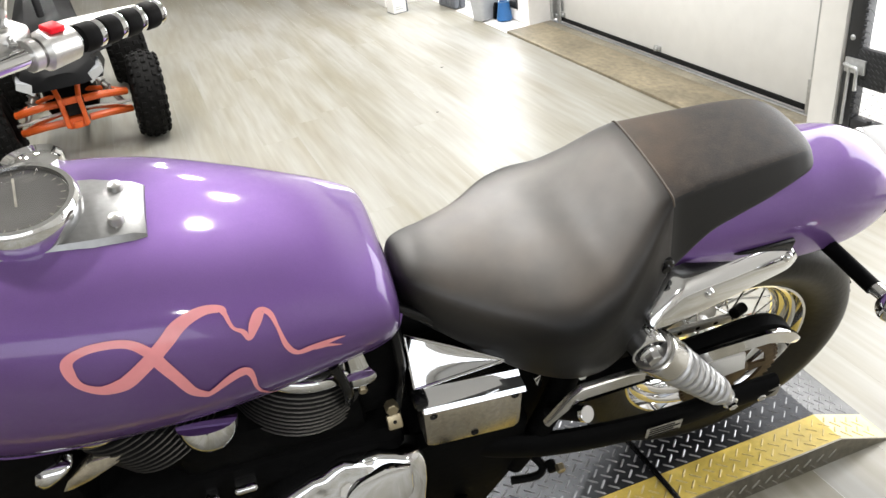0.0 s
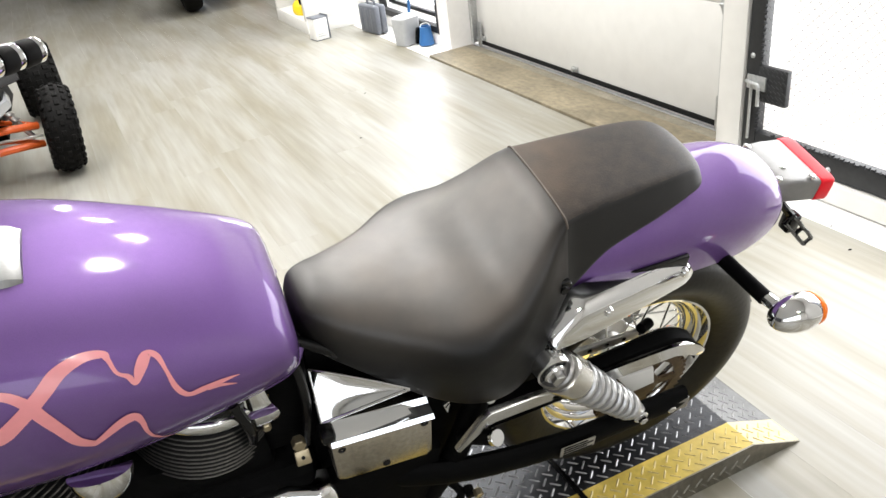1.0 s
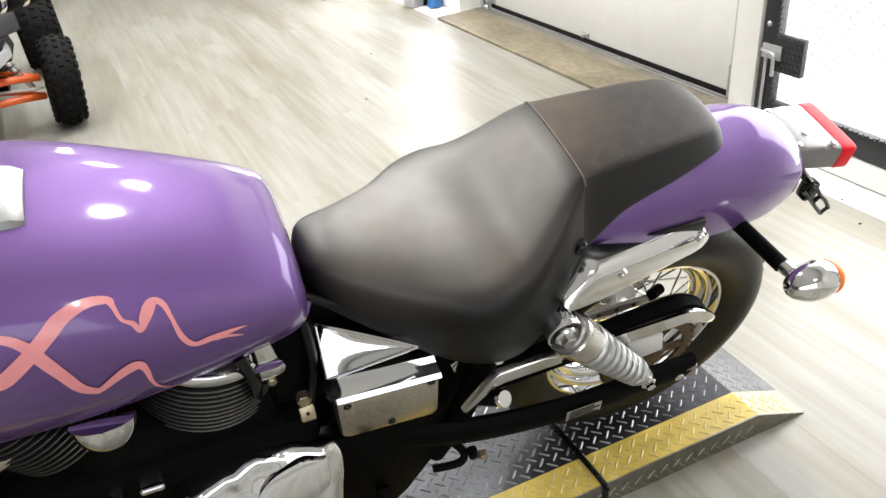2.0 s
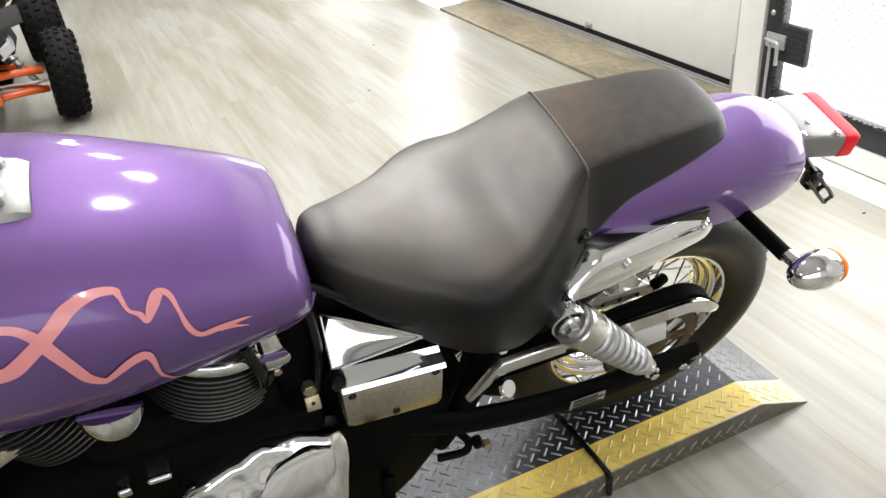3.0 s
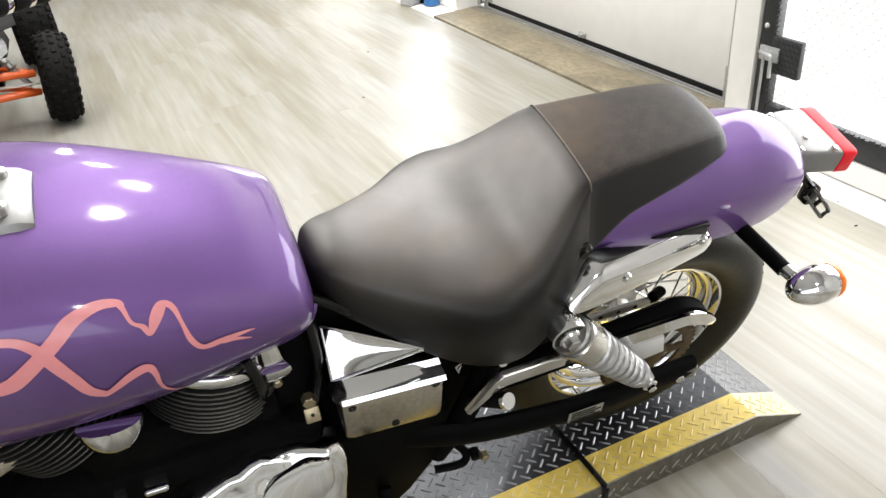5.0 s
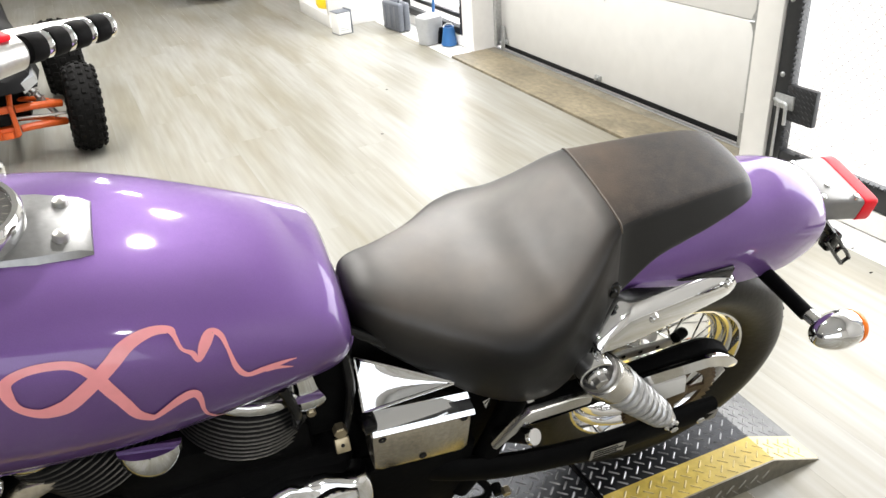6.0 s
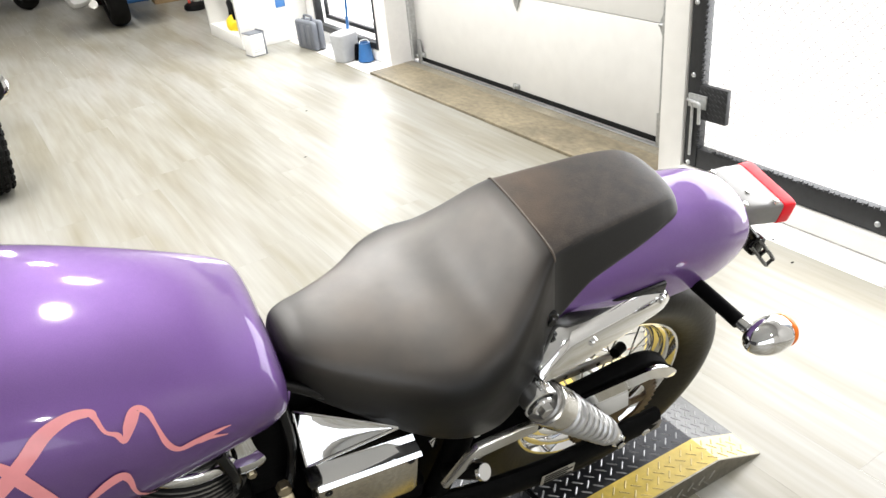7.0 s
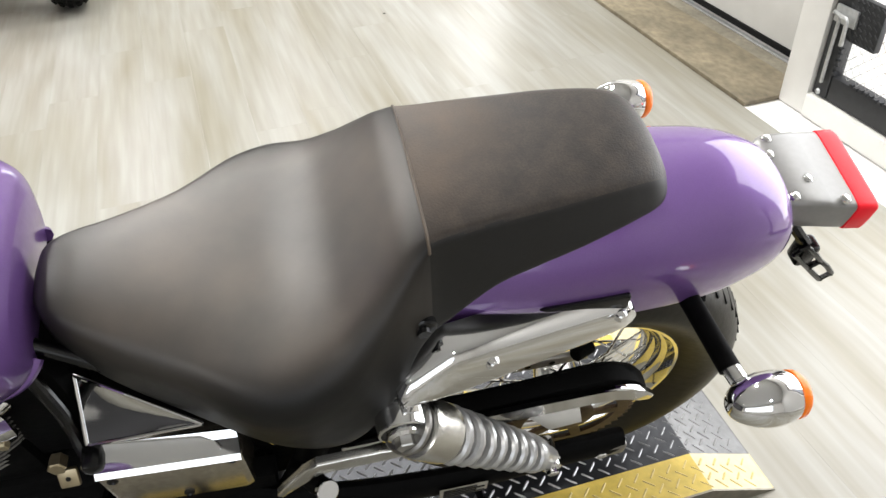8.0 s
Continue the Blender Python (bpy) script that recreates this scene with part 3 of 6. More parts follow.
part("mesh_edge", bm, M_GATE, gate, "jagged cut edge of the mesh", smooth=False)["kind"] = "stuff"
bm = bmesh.new()
for i in range(7):
    for j in range(6):
        y, z = 0.775 + j * 0.021 + 0.010 * (i % 2), 0.310 + i * 0.020
        m = Matrix.Translation((GX - 0.005, y, z)) @ Matrix.Rotation(radians(35), 4, "X")
        box(bm, (-0.002, -0.009, -0.003), (0.002, 0.009, 0.003), 0.0012, m, 1)
part("plate_mesh", bm, M_GATE, gate, "raised mesh strands on the lock plate", smooth=False)["kind"] = "stuff"
bm = bmesh.new()
box(bm, (1.485, -1.1, 0), (1.72, 0.967, 0.08), 0.005)
solid("gate_sill", bm, M_TRIM, "white painted sill under the gate", kind="structure", m=ROOM)

# ---- lamps in the ceiling ----
first = None
# one ring for every spot, the added unseen ones included
for lx, ly in LAMP_SPOTS:
    m = ROOM @ Matrix.Translation((lx, ly, 3.2))
    if first is None:
        first = thing("ceiling_light", "round recessed ceiling light, switched on", "ceiling light", m, "ceiling lights")
        bm = bmesh.new()
        lathe(bm, [(0.085, -0.055), (0.1, -0.06), (0.115, -0.05), (0.118, 0), (0.085, 0)], seg=24)
        part("ring", bm, M_TRIM, first, "white trim ring")
    else:
        copy_thing(first, m)

# ---- drive-on stand with tread plate ----
RAMP = Matrix.Translation((0.30, -0.21, 0)) @ Matrix.Rotation(radians(3.8), 4, "Z")
stand = thing("wheel_stand", "low steel motorcycle stand of tread plate with yellow edges", "stand", RAMP)
SW, YB = 0.50, 0.088  # width and yellow border


def deck_z(x):
    return DECK - 0.001 if x < 0.02 else max(DECK * (1 - (x - 0.02) / 0.15), 0.003)


def deck_piece(name, x0, x1, y0, y1, mat, label):
    bm = bmesh.new()
    xs = sorted({x0, x1} | {x for x in (0.02, 0.165) if x0 < x < x1})
    rings = []
    for x in xs:
        z = deck_z(x)
        rings.append([(x, y0, 0.0), (x, y1, 0.0), (x, y1, z), (x, y0, z)])
    loft(bm, rings)
    return part(name, bm, mat, stand, label, smooth=False)


deck_piece("deck", -0.395, 0.02, YB, SW - YB, M_PLATE, "dark worn tread plate deck")
deck_piece("slope", 0.02, 0.168, YB, SW - YB, M_PLATE_WORN_GLARE, "bare scuffed tread plate slope with painted glare")
deck_piece("deck", -2.1, -0.402, YB, SW - YB, M_PLATE, "dark worn tread plate deck")
for y0, y1 in ((0.004, YB), (SW - YB, SW - 0.004)):
    deck_piece("border", -0.395, 0.02, y0, y1, M_YELLOW, "yellow painted border")
    deck_piece("border_slope", 0.02, 0.168, y0, y1, M_CREAM, "faded cream-yellow end of the border with painted glare")
    deck_piece("border", -2.1, -0.402, y0, y1, M_YELLOW, "yellow painted border")
for x0, x1 in ((-0.395, 0.168), (-2.1, -0.402)):
    for y0, y1 in ((0, 0.004), (SW - 0.004, SW)):
        deck_piece("side_plate", x0, x1, y0, y1, M_PLATE_SIDE, "bare tread plate side")
bm = bmesh.new()
tube(bm, [(-0.405, 0.25, DECK + 0.002), (-0.40, 0.1, DECK + 0.003), (-0.398, 0.0, DECK + 0.001), (-0.398, -0.006, DECK - 0.02), (-0.398, -0.006, 0.004)], 0.006, 8, 4, (0.004, 0.007))
part("strap", bm, M_BLACK, stand, "black cable over the joint")
# raised lugs of the tread plate, alternating in direction


def lugs(name, x0, x1, y0, y1, mat, on_side=False, pitch=0.0172):
    bm = bmesh.new()
    nx, nyy = int((x1 - x0) / pitch), max(int((y1 - y0) / pitch), 1)
    for i in range(nx):
        for j in range(nyy):
            x, y = x0 + (i + 0.5) * pitch, y0 + (j + 0.5) * pitch
            if (i + j) % 2:
                continue
            a = radians(45 if i % 2 else -45)
            ca, sa = math.cos(a), math.sin(a)
            ring = []
            for u, v in ((-0.0142, 0), (-0.0100, -0.0026), (0.0100, -0.0026), (0.0142, 0), (0.0100, 0.0026), (-0.0100, 0.0026)):
                px, py = x + ca * u - sa * v, y + sa * u + ca * v
                ring.append(bm.verts.new((px, -0.0002, py) if on_side else (px, py, deck_z(px) + 0.0002)))
            mids = []
            for u in (-0.0105, 0.0105):
                px, py = x + ca * u, y + sa * u
                mids.append(bm.verts.new((px, -0.0022, py) if on_side else (px, py, deck_z(px) + 0.0024)))
            for f in ((ring[0], ring[1], mids[0]), (ring[1], ring[2], mids[1], mids[0]), (ring[2], ring[3], mids[1]), (ring[3], ring[4], mids[1]), (ring[4], ring[5], mids[0], mids[1]), (ring[5], ring[0], mids[0])):
                bm.faces.new(f)
    return tagged(part(name, bm, mat, stand, smooth=False), kind="stuff")


lugs("lug_pattern", -1.3, 0.155, YB + 0.004, SW - YB - 0.004, M_LUG)
lugs("border_pattern", -1.3, 0.155, 0.008, YB - 0.004, M_LUG_YELLOW)
lugs("side_pattern", -1.3, 0.02, 0.004, 0.05, M_PLATE_SIDE, True)

# ---- the motorcycle ----
bike = thing("motorcycle", "purple cruiser motorcycle with pink ribbon, leaning on its stand", "motorcycle", BIKE)
AX, AZ = 0.02, 0.335  # rear axle

# fuel tank: x, crown, half-width, height of widest, foot, foot half-width, squareness
TANK = [(-1.33, 0.93, 0.05, 0.86, 0.80, 0.04, 2.0), (-1.28, 0.99, 0.105, 0.87, 0.76, 0.08, 2.2), (-1.18, 1.022, 0.160, 0.872, 0.72, 0.11, 2.7),
        (-1.05, 1.020, 0.184, 0.868, 0.715, 0.12, 2.9), (-0.92, 0.994, 0.187, 0.857, 0.72, 0.125, 2.8), (-0.80, 0.952, 0.173, 0.845, 0.73, 0.12, 2.45),
        (-0.71, 0.913, 0.157, 0.832, 0.738, 0.11, 2.2), (-0.665, 0.888, 0.145, 0.824, 0.743, 0.104, 2.15), (-0.644, 0.874, 0.136, 0.817, 0.750, 0.098, 2.15), (-0.633, 0.858, 0.124, 0.810, 0.757, 0.09, 2.15), (-0.627, 0.838, 0.103, 0.804, 0.762, 0.08, 2.2)]
TANK_S = spline(TANK, 6)


def tank_at(x, s):
    """A point of the tank's left side: s from 0 at the crown to 1 at the foot."""
    k = min(range(len(TANK_S) - 1), key=lambda i: abs(TANK_S[i][0] - x) + (0 if TANK_S[i][0] <= x else 1e-6))
    k = max(i for i in range(len(TANK_S) - 1) if TANK_S[i][0] <= x + 1e-9)
    a, b = TANK_S[k], TANK_S[k + 1]
    f = (x - a[0]) / max(b[0] - a[0], 1e-6)
    row = [p + (q - p) * f for p, q in zip(a, b)]
    h = half_section(*row[1:], k=17)
    u = s * (len(h) - 1)
    i = min(int(u), len(h) - 2)
    y, z = (h[i][n] + (h[i + 1][n] - h[i][n]) * (u - i) for n in (0, 1))
    return Vector((x, -y, z))


bm = bmesh.new()
loft(bm, [full_ring(r[0], half_section(*r[1:], k=17)) for r in TANK_S])
tank = part("fuel_tank", bm, M_PURPLE, bike, "glossy purple fuel tank with a pink ribbon painted on it")
bm = bmesh.new()
seam = []
for r in TANK_S[8:]:
    h = half_section(*r[1:], k=17)
    seam.append((r[0], h[-1][0], h[-1][1]))
for s in (1, -1):
    tube(bm, [(x, s * y, z + 0.002) for x, y, z in seam[::4]], 0.008, 8, 3)
part("tank_seam", bm, M_PURPLE, tank, "purple welded seam flange")


def ribbon(knots, lift, turns=10):
    """A band painted on the tank's left side: knots of (x, s, half-width)."""
    path = spline(knots, turns)
    bm = bmesh.new()
    grid = []
    for i, (x, s, w) in enumerate(path):
        a, b = path[max(i - 1, 0)], path[min(i + 1, len(path) - 1)]
        dx, ds = b[0] - a[0], (b[1] - a[1]) * 0.36
        n = math.hypot(dx, ds) or 1
        nx, ns = -ds / n, dx / n
        row = []
        for k in (-1, -0.33, 0.33, 1):
            p = tank_at(x + nx * w * k, min(max(s + ns * w * k / 0.36, 0.02), 0.98))
            q = tank_at(x + nx * w * k, min(max(s + ns * w * k / 0.36 + 0.02, 0.04), 1.0))
            r = tank_at(x + nx * w * k + 0.004, min(max(s + ns * w * k / 0.36, 0.02), 0.98))
            nor = (q - p).cross(r - p).normalized()
            if nor.y > 0:
                nor = -nor
            row.append(p + nor * lift)
        grid.append(row)
    sheet(bm, grid)
    return part("painted_ribbon", bm, M_PINK, tank, "salmon pink ribbon")


RIB1 = [(-0.89, 0.757, 0.0037), (-0.905, 0.729, 0.006), (-0.915, 0.671, 0.0075), (-0.925, 0.6, 0.0083), (-0.935, 0.529, 0.0075), (-0.955, 0.479, 0.0067), (-0.99, 0.479, 0.006), (-1.015, 0.514, 0.006), (-1.02, 0.564, 0.0067), (-1.015, 0.629, 0.0053), (-0.995, 0.664, 0.0067)]
RIB2 = [(-0.995, 0.664, 0.0067), (-0.97, 0.65, 0.009), (-0.94, 0.579, 0.009), (-0.915, 0.5, 0.009), (-0.895, 0.429, 0.009), (-0.87, 0.386, 0.0075), (-0.85, 0.386, 0.006), (-0.845, 0.414, 0.003), (-0.84, 0.479, 0.0023), (-0.83, 0.507, 0.0037), (-0.825, 0.55, 0.0023), (-0.815, 0.479, 0.0067), (-0.805, 0.421, 0.006), (-0.795, 0.443, 0.0037), (-0.79, 0.521, 0.0023), (-0.785, 0.629, 0.0037), (-0.775, 0.686, 0.0045), (-0.75, 0.686, 0.0045), (-0.72, 0.693, 0.0023)]
RIB3 = [(-0.885, 0.75, 0.0015), (-0.855, 0.714, 0.0053), (-0.84, 0.707, 0.006), (-0.835, 0.736, 0.0037), (-0.835, 0.793, 0.0023), (-0.83, 0.843, 0.0023), (-0.815, 0.907, 0.0015), (-0.79, 0.907, 0.0008)]
RIB1 = RIB1 + RIB2[1:2]
RIB3 = [(-0.897, 0.745, 0.0045), (-0.888, 0.752, 0.003)] + RIB3[1:]
RIB2 = RIB2[:-2] + [(-0.755, 0.681, 0.0062), (-0.738, 0.672, 0.0055), (-0.722, 0.664, 0.0032), (-0.712, 0.664, 0.001)]
RIB4 = [(-0.752, 0.690, 0.0050), (-0.738, 0.695, 0.0042), (-0.726, 0.712, 0.0024), (-0.718, 0.725, 0.0008)]
for knots, lift in ((RIB1, 0.0012), (RIB2, 0.0016), (RIB3, 0.0020), (RIB4, 0.0013)):
    ribbon(knots, lift)

# instrument panel on the tank
panel = part("instrument_panel", loft(b := bmesh.new(), [[(x, y * w, z + dz) for y, dz in ((-1, -0.012), (-0.8, 0.008), (-0.3, 0.014), (0.3, 0.014), (0.8, 0.008), (1, -0.012), (0.9, -0.03), (-0.9, -0.03))]
                                          for x, w, z in ((-1.25, 0.045, 1.006), (-1.20, 0.062, 1.016), (-1.08, 0.075, 1.020), (-0.97, 0.070, 1.004), (-0.925, 0.060, 0.994), (-0.912, 0.057, 0.986))]) and b, M_PANEL, bike, "silver instrument panel on the tank")
bm = bmesh.new()
loft(bm, [[(x, y * w, z + dz) for y, dz in ((-1, -0.028), (-1, -0.012), (1, -0.012), (1, -0.028))] for x, w, z in ((-1.25, 0.049, 1.004), (-1.20, 0.066, 1.014), (-1.08, 0.079, 1.018), (-0.97, 0.074, 1.002), (-0.925, 0.064, 0.992), (-0.908, 0.060, 0.984))])
part("panel_gasket", bm, M_RUBBER_SEAL, panel, "black rubber gasket under the panel")
gauge = part("speedometer", lathe(bmesh.new(), [(0.062, -0.02), (0.069, 0.0), (0.069, 0.024), (0.065, 0.03), (0.059, 0.03), (0.058, 0.02), (0, 0.02)], Matrix.Translation((-1.045, 0.0, 1.022)) @ Matrix.Rotation(radians(6), 4, "Y"), 40), M_CHROME, bike, "round chrome-rimmed speedometer")
GM = Matrix.Translation((-1.045, 0, 1.022)) @ Matrix.Rotation(radians(6), 4, "Y")
part("dial", lathe(bmesh.new(), [(0.0575, 0.0215), (0, 0.0215)], GM, 40), M_DIAL, gauge, "dark dial face")
bm = bmesh.new()
box(bm, (-0.042, -0.0014, 0.0225), (0.012, 0.0014, 0.0235), 0, GM @ Matrix.Rotation(radians(-82), 4, "Z"))
part("needle", bm, M_LABEL, gauge, "pale needle", smooth=False)
bm = bmesh.new()
for k in range(18):
    a = radians(-130 + k * 15.3)
    box(bm, (0.048, -0.0005, 0.0222), (0.054, 0.0005, 0.0226), 0, GM @ Matrix.Rotation(a, 4, "Z"))
tagged(part("dial_scale", bm, M_LABEL, gauge, "pale scale marks", smooth=False), kind="stuff")
part("cover_glass", lathe(bmesh.new(), [(0.0585, 0.0265), (0.035, 0.0285), (0, 0.029)], GM, 32), M_GLASS, gauge, "clear cover glass").visible_shadow = False
for sx, sy in ((-0.942, 0.03), (-0.942, -0.03)):
    part("panel_screw", lathe(bmesh.new(), [(0, 0.008), (0.004, 0.008), (0.008, 0.006), (0.0095, 0.0), (0.0095, -0.01)], Matrix.Translation((sx, sy, 1.012)) @ Matrix.Rotation(radians(8), 4, "Y"), 16), M_ALU, panel, "silver screw")
part("filler_cap", lathe(bmesh.new(), [(0.036, -0.015), (0.04, 0.0), (0.04, 0.012), (0.034, 0.018), (0.028, 0.012), (0.018, 0.014), (0, 0.022)], Matrix.Translation((-1.05, 0.130, 0.994)) @ Matrix.Rotation(radians(-14), 4, "X"), 32), M_CHROME, bike, "round chrome filler cap")

# seat: one body with a rounded shoulder and a steep flank; the pillion part is covered in rougher vinyl
# x, crown, shoulder half-width and height, foot half-width and height, shoulder radius
SEAT = [(-0.622, 0.796, 0.026, 0.792, 0.028, 0.755, 0.012), (-0.610, 0.811, 0.050, 0.802, 0.052, 0.735, 0.024), (-0.585, 0.813, 0.070, 0.798, 0.074, 0.715, 0.034), (-0.55, 0.806, 0.094, 0.783, 0.094, 0.692, 0.044),
        (-0.48, 0.795, 0.142, 0.766, 0.122, 0.635, 0.056), (-0.42, 0.790, 0.187, 0.768, 0.150, 0.608, 0.064), (-0.37, 0.794, 0.198, 0.775, 0.166, 0.600, 0.066), (-0.325, 0.811, 0.182, 0.786, 0.173, 0.612, 0.062),
        (-0.29, 0.838, 0.156, 0.817, 0.172, 0.650, 0.050), (-0.262, 0.863, 0.132, 0.849, 0.164, 0.706, 0.036), (-0.24, 0.883, 0.114, 0.874, 0.146, 0.746, 0.024), (-0.219, 0.895, 0.098, 0.889, 0.130, 0.762, 0.012)]
PAD = [(-0.219, 0.895, 0.098, 0.889, 0.130, 0.762, 0.012), (-0.20, 0.8955, 0.094, 0.889, 0.125, 0.770, 0.010), (-0.15, 0.894, 0.089, 0.889, 0.119, 0.806, 0.010), (-0.10, 0.892, 0.085, 0.887, 0.115, 0.819, 0.010), (-0.05, 0.890, 0.081, 0.885, 0.110, 0.827, 0.010),
       (0.0, 0.887, 0.075, 0.881, 0.102, 0.835, 0.011), (0.030, 0.883, 0.069, 0.876, 0.094, 0.838, 0.012), (0.048, 0.877, 0.062, 0.869, 0.085, 0.839, 0.012), (0.058, 0.869, 0.054, 0.861, 0.074, 0.839, 0.010), (0.064, 0.859, 0.045, 0.853, 0.060, 0.839, 0.006), (0.067, 0.849, 0.036, 0.846, 0.046, 0.839, 0.003)]


def rounded(pts, steps=6):
    """A polyline of (y, z, radius) whose corners are turned by soft curves."""
    out = [pts[0][:2]]
    for a, b, c in zip(pts, pts[1:], pts[2:]):
        ab, cb = math.hypot(a[0] - b[0], a[1] - b[1]), math.hypot(c[0] - b[0], c[1] - b[1])
        u, v = min(b[2] / ab, 0.48), min(b[2] / cb, 0.48)
        p = (b[0] + (a[0] - b[0]) * u, b[1] + (a[1] - b[1]) * u)
        q = (b[0] + (c[0] - b[0]) * v, b[1] + (c[1] - b[1]) * v)
        for k in range(steps + 1):
            t = k / steps
            out.append(tuple((1 - t) ** 2 * p[n] + 2 * t * (1 - t) * b[n] + t * t * q[n] for n in (0, 1)))
    out.append(pts[-1][:2])
    return out


def seat_section(zt, ys, zs, yf, zf, r):
    """Half a section: a gently crowned top, a rounded shoulder, a steep flank and a tucked foot."""
    return rounded([(0, zt, 0), (ys * 0.55, zt - (zt - zs) * 0.20, 0.05), (ys, zs, r), (yf, zf, 0.016), (yf * 0.72, zf - 0.004, 0)])


def seat_offset(bm):
    for v in bm.verts:
        v.co.y += -0.008 + 0.019 * min(max((v.co.x + 0.22) / 0.24, 0), 1)


def seat_body(rows, name, mat, label):
    bm = bmesh.new()
    loft(bm, [full_ring(r[0], seat_section(*r[1:])) for r in spline(rows, 5)])
    seat_offset(bm)
    if name == "seat":
        inner = [v for v in bm.verts if -0.612 < v.co.x < -0.228]
        for _ in range(3):
            bmesh.ops.smooth_vert(bm, verts=inner, factor=0.5, use_axis_x=False, use_axis_y=True, use_axis_z=True)
    return part(name, bm, mat, bike, label)


seat = seat_body(SEAT, "seat", M_SEAT, "black vinyl saddle with brown worn patches and painted pale sheen")
pad = seat_body(PAD, "pillion_pad", M_SEAT2, "dark brown-black textured pillion pad")
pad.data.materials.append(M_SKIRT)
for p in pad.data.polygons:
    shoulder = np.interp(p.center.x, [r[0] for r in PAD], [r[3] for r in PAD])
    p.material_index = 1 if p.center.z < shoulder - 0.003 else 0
bm = bmesh.new()
seam = [(y, z) for y, z in seat_section(*PAD[0][1:]) if z > 0.80]
tube(bm, [(-0.2195, y - 0.008, z + 0.0004) for y, z in seam[::-1]] + [(-0.2195, -y - 0.008, z + 0.0004) for y, z in seam[1:]], 0.0017, 8, 1)
part("piping", bm, M_PIPING, pad, "worn brown seam piping with its edge highlight painted in")
for s in (-1, 1):
    part("seat_bolt", lathe(bmesh.new(), [(0, 0.008), (0.007, 0.008), (0.008, 0.003), (0.014, 0.002), (0.016, 0), (0.016, -0.02)], Matrix.Translation((-0.231, s * 0.137, 0.784)) @ Matrix.Rotation(radians(s * -90), 4, "X"), 16), M_BLACK, seat, "black seat bolt")

# rear fender
FEND = [(-0.30, 0.80, 0.10, 0.72, 0.68, 0.10, 2.4), (-0.15, 0.825, 0.112, 0.735, 0.685, 0.112, 2.4), (0.0, 0.835, 0.115, 0.735, 0.685, 0.113, 2.3), (0.10, 0.828, 0.110, 0.727, 0.677, 0.107, 2.2), (0.17, 0.822, 0.101, 0.722, 0.672, 0.096, 2.1), (0.228, 0.797, 0.086, 0.714, 0.674, 0.080, 2.1), (0.256, 0.768, 0.070, 0.706, 0.678, 0.064, 2.1), (0.271, 0.738, 0.050, 0.702, 0.682, 0.045, 2.0), (0.278, 0.715, 0.028, 0.70, 0.686, 0.024, 2.0)]
bm = bmesh.new()
rings = [full_ring(r[0], half_section(*r[1:], k=13)) for r in spline(FEND, 5)]
n_half = len(half_section(*FEND[0][1:], k=13))
# open underneath: the sheet runs from foot to foot over the crown
grid = [r[n_half - 1::-1] + r[:n_half - 1:-1] for r in rings]
sheet(bm, grid, 0.004)
fender = part("rear_fender", bm, M_PURPLE, bike, "glossy purple rear fender")

# side rails: deep bars with a broad polished top
for s in (-1, 1):
    y0, y1 = s * 0.167, s * 0.104
    bm = bmesh.new()
    ang = math.atan2(y1 - y0, 0.28)
    cant = Matrix.Translation((0, 0, 0.715)) @ Matrix.Rotation(radians(s * 12), 4, "X") @ Matrix.Translation((0, 0, -0.715))
    flat = Matrix.Translation((-0.262, y0 - s * 0.012, 0)) @ Matrix.Rotation(ang, 4, "Z") @ Matrix.Translation((0.262, 0, 0)) @ cant
    deep = flat @ Matrix.Rotation(radians(90), 4, "X")
    rings = []
    for x, zt, zb in ((-0.270, 0.716, 0.704), (-0.262, 0.727, 0.700), (-0.250, 0.734, 0.697), (-0.210, 0.752, 0.690), (-0.198, 0.753, 0.688), (-0.10, 0.741, 0.682), (0.002, 0.728, 0.677), (0.020, 0.724, 0.678), (0.029, 0.719, 0.683), (0.033, 0.711, 0.690)):
        rings.append([flat @ Vector((x, s * y, z)) for y, z in ((-0.014, zt - 0.002), (-0.014, zt + 0.004), (-0.011, zt + 0.007), (0.016, zt - 0.001), (0.021, zt - 0.003), (0.0300, zt - 0.016), (0.0310, zb + 0.002), (0.0290, zb - 0.003), (0.024, zb - 0.004), (-0.014, zb))])
    loft(bm, rings)
    rail = part("fender_rail", bm, M_CHROME, bike, "polished fender rail")
    for bx, bz in ((-0.16, 0.716), (0.010, 0.704)):
        part("rail_bolt", lathe(bmesh.new(), [(0, 0.007), (0.005, 0.007), (0.008, 0.004), (0.009, 0)], deep @ Matrix.Translation((bx, bz, -s * 0.0298)) @ Matrix.Rotation(radians(90 + s * 90), 4, "X"), 12), M_CHROME, rail, "chrome domed bolt")
    bm = bmesh.new()
    box(bm, (-0.235, min(s * 0.112, s * 0.122), 0.69), (0.02, max(s * 0.112, s * 0.122), 0.742), 0.004)
    part("fender_stay", bm, M_BLACK, bike, "black fender stay")

# rear wheel
WM = Matrix.Translation((AX, 0, AZ)) @ Matrix.Rotation(radians(90), 4, "X")
wheel = new("rear_wheel")
wheel.parent = bike
prof = [(0.196, -0.040), (0.205, -0.054), (0.235, -0.072), (0.258, -0.077), (0.281, -0.068), (0.298, -0.048), (0.308, -0.023), (0.311, 0.0)]
prof = prof + [(r, -h) for r, h in prof[-2::-1]]
bm = bmesh.new()
lathe(bm, [(r, h) for r, h, in spline(prof, 3)], WM, 72)
part("tyre", bm, M_TYRE, wheel, "black road tyre, dusty")
bm = bmesh.new()
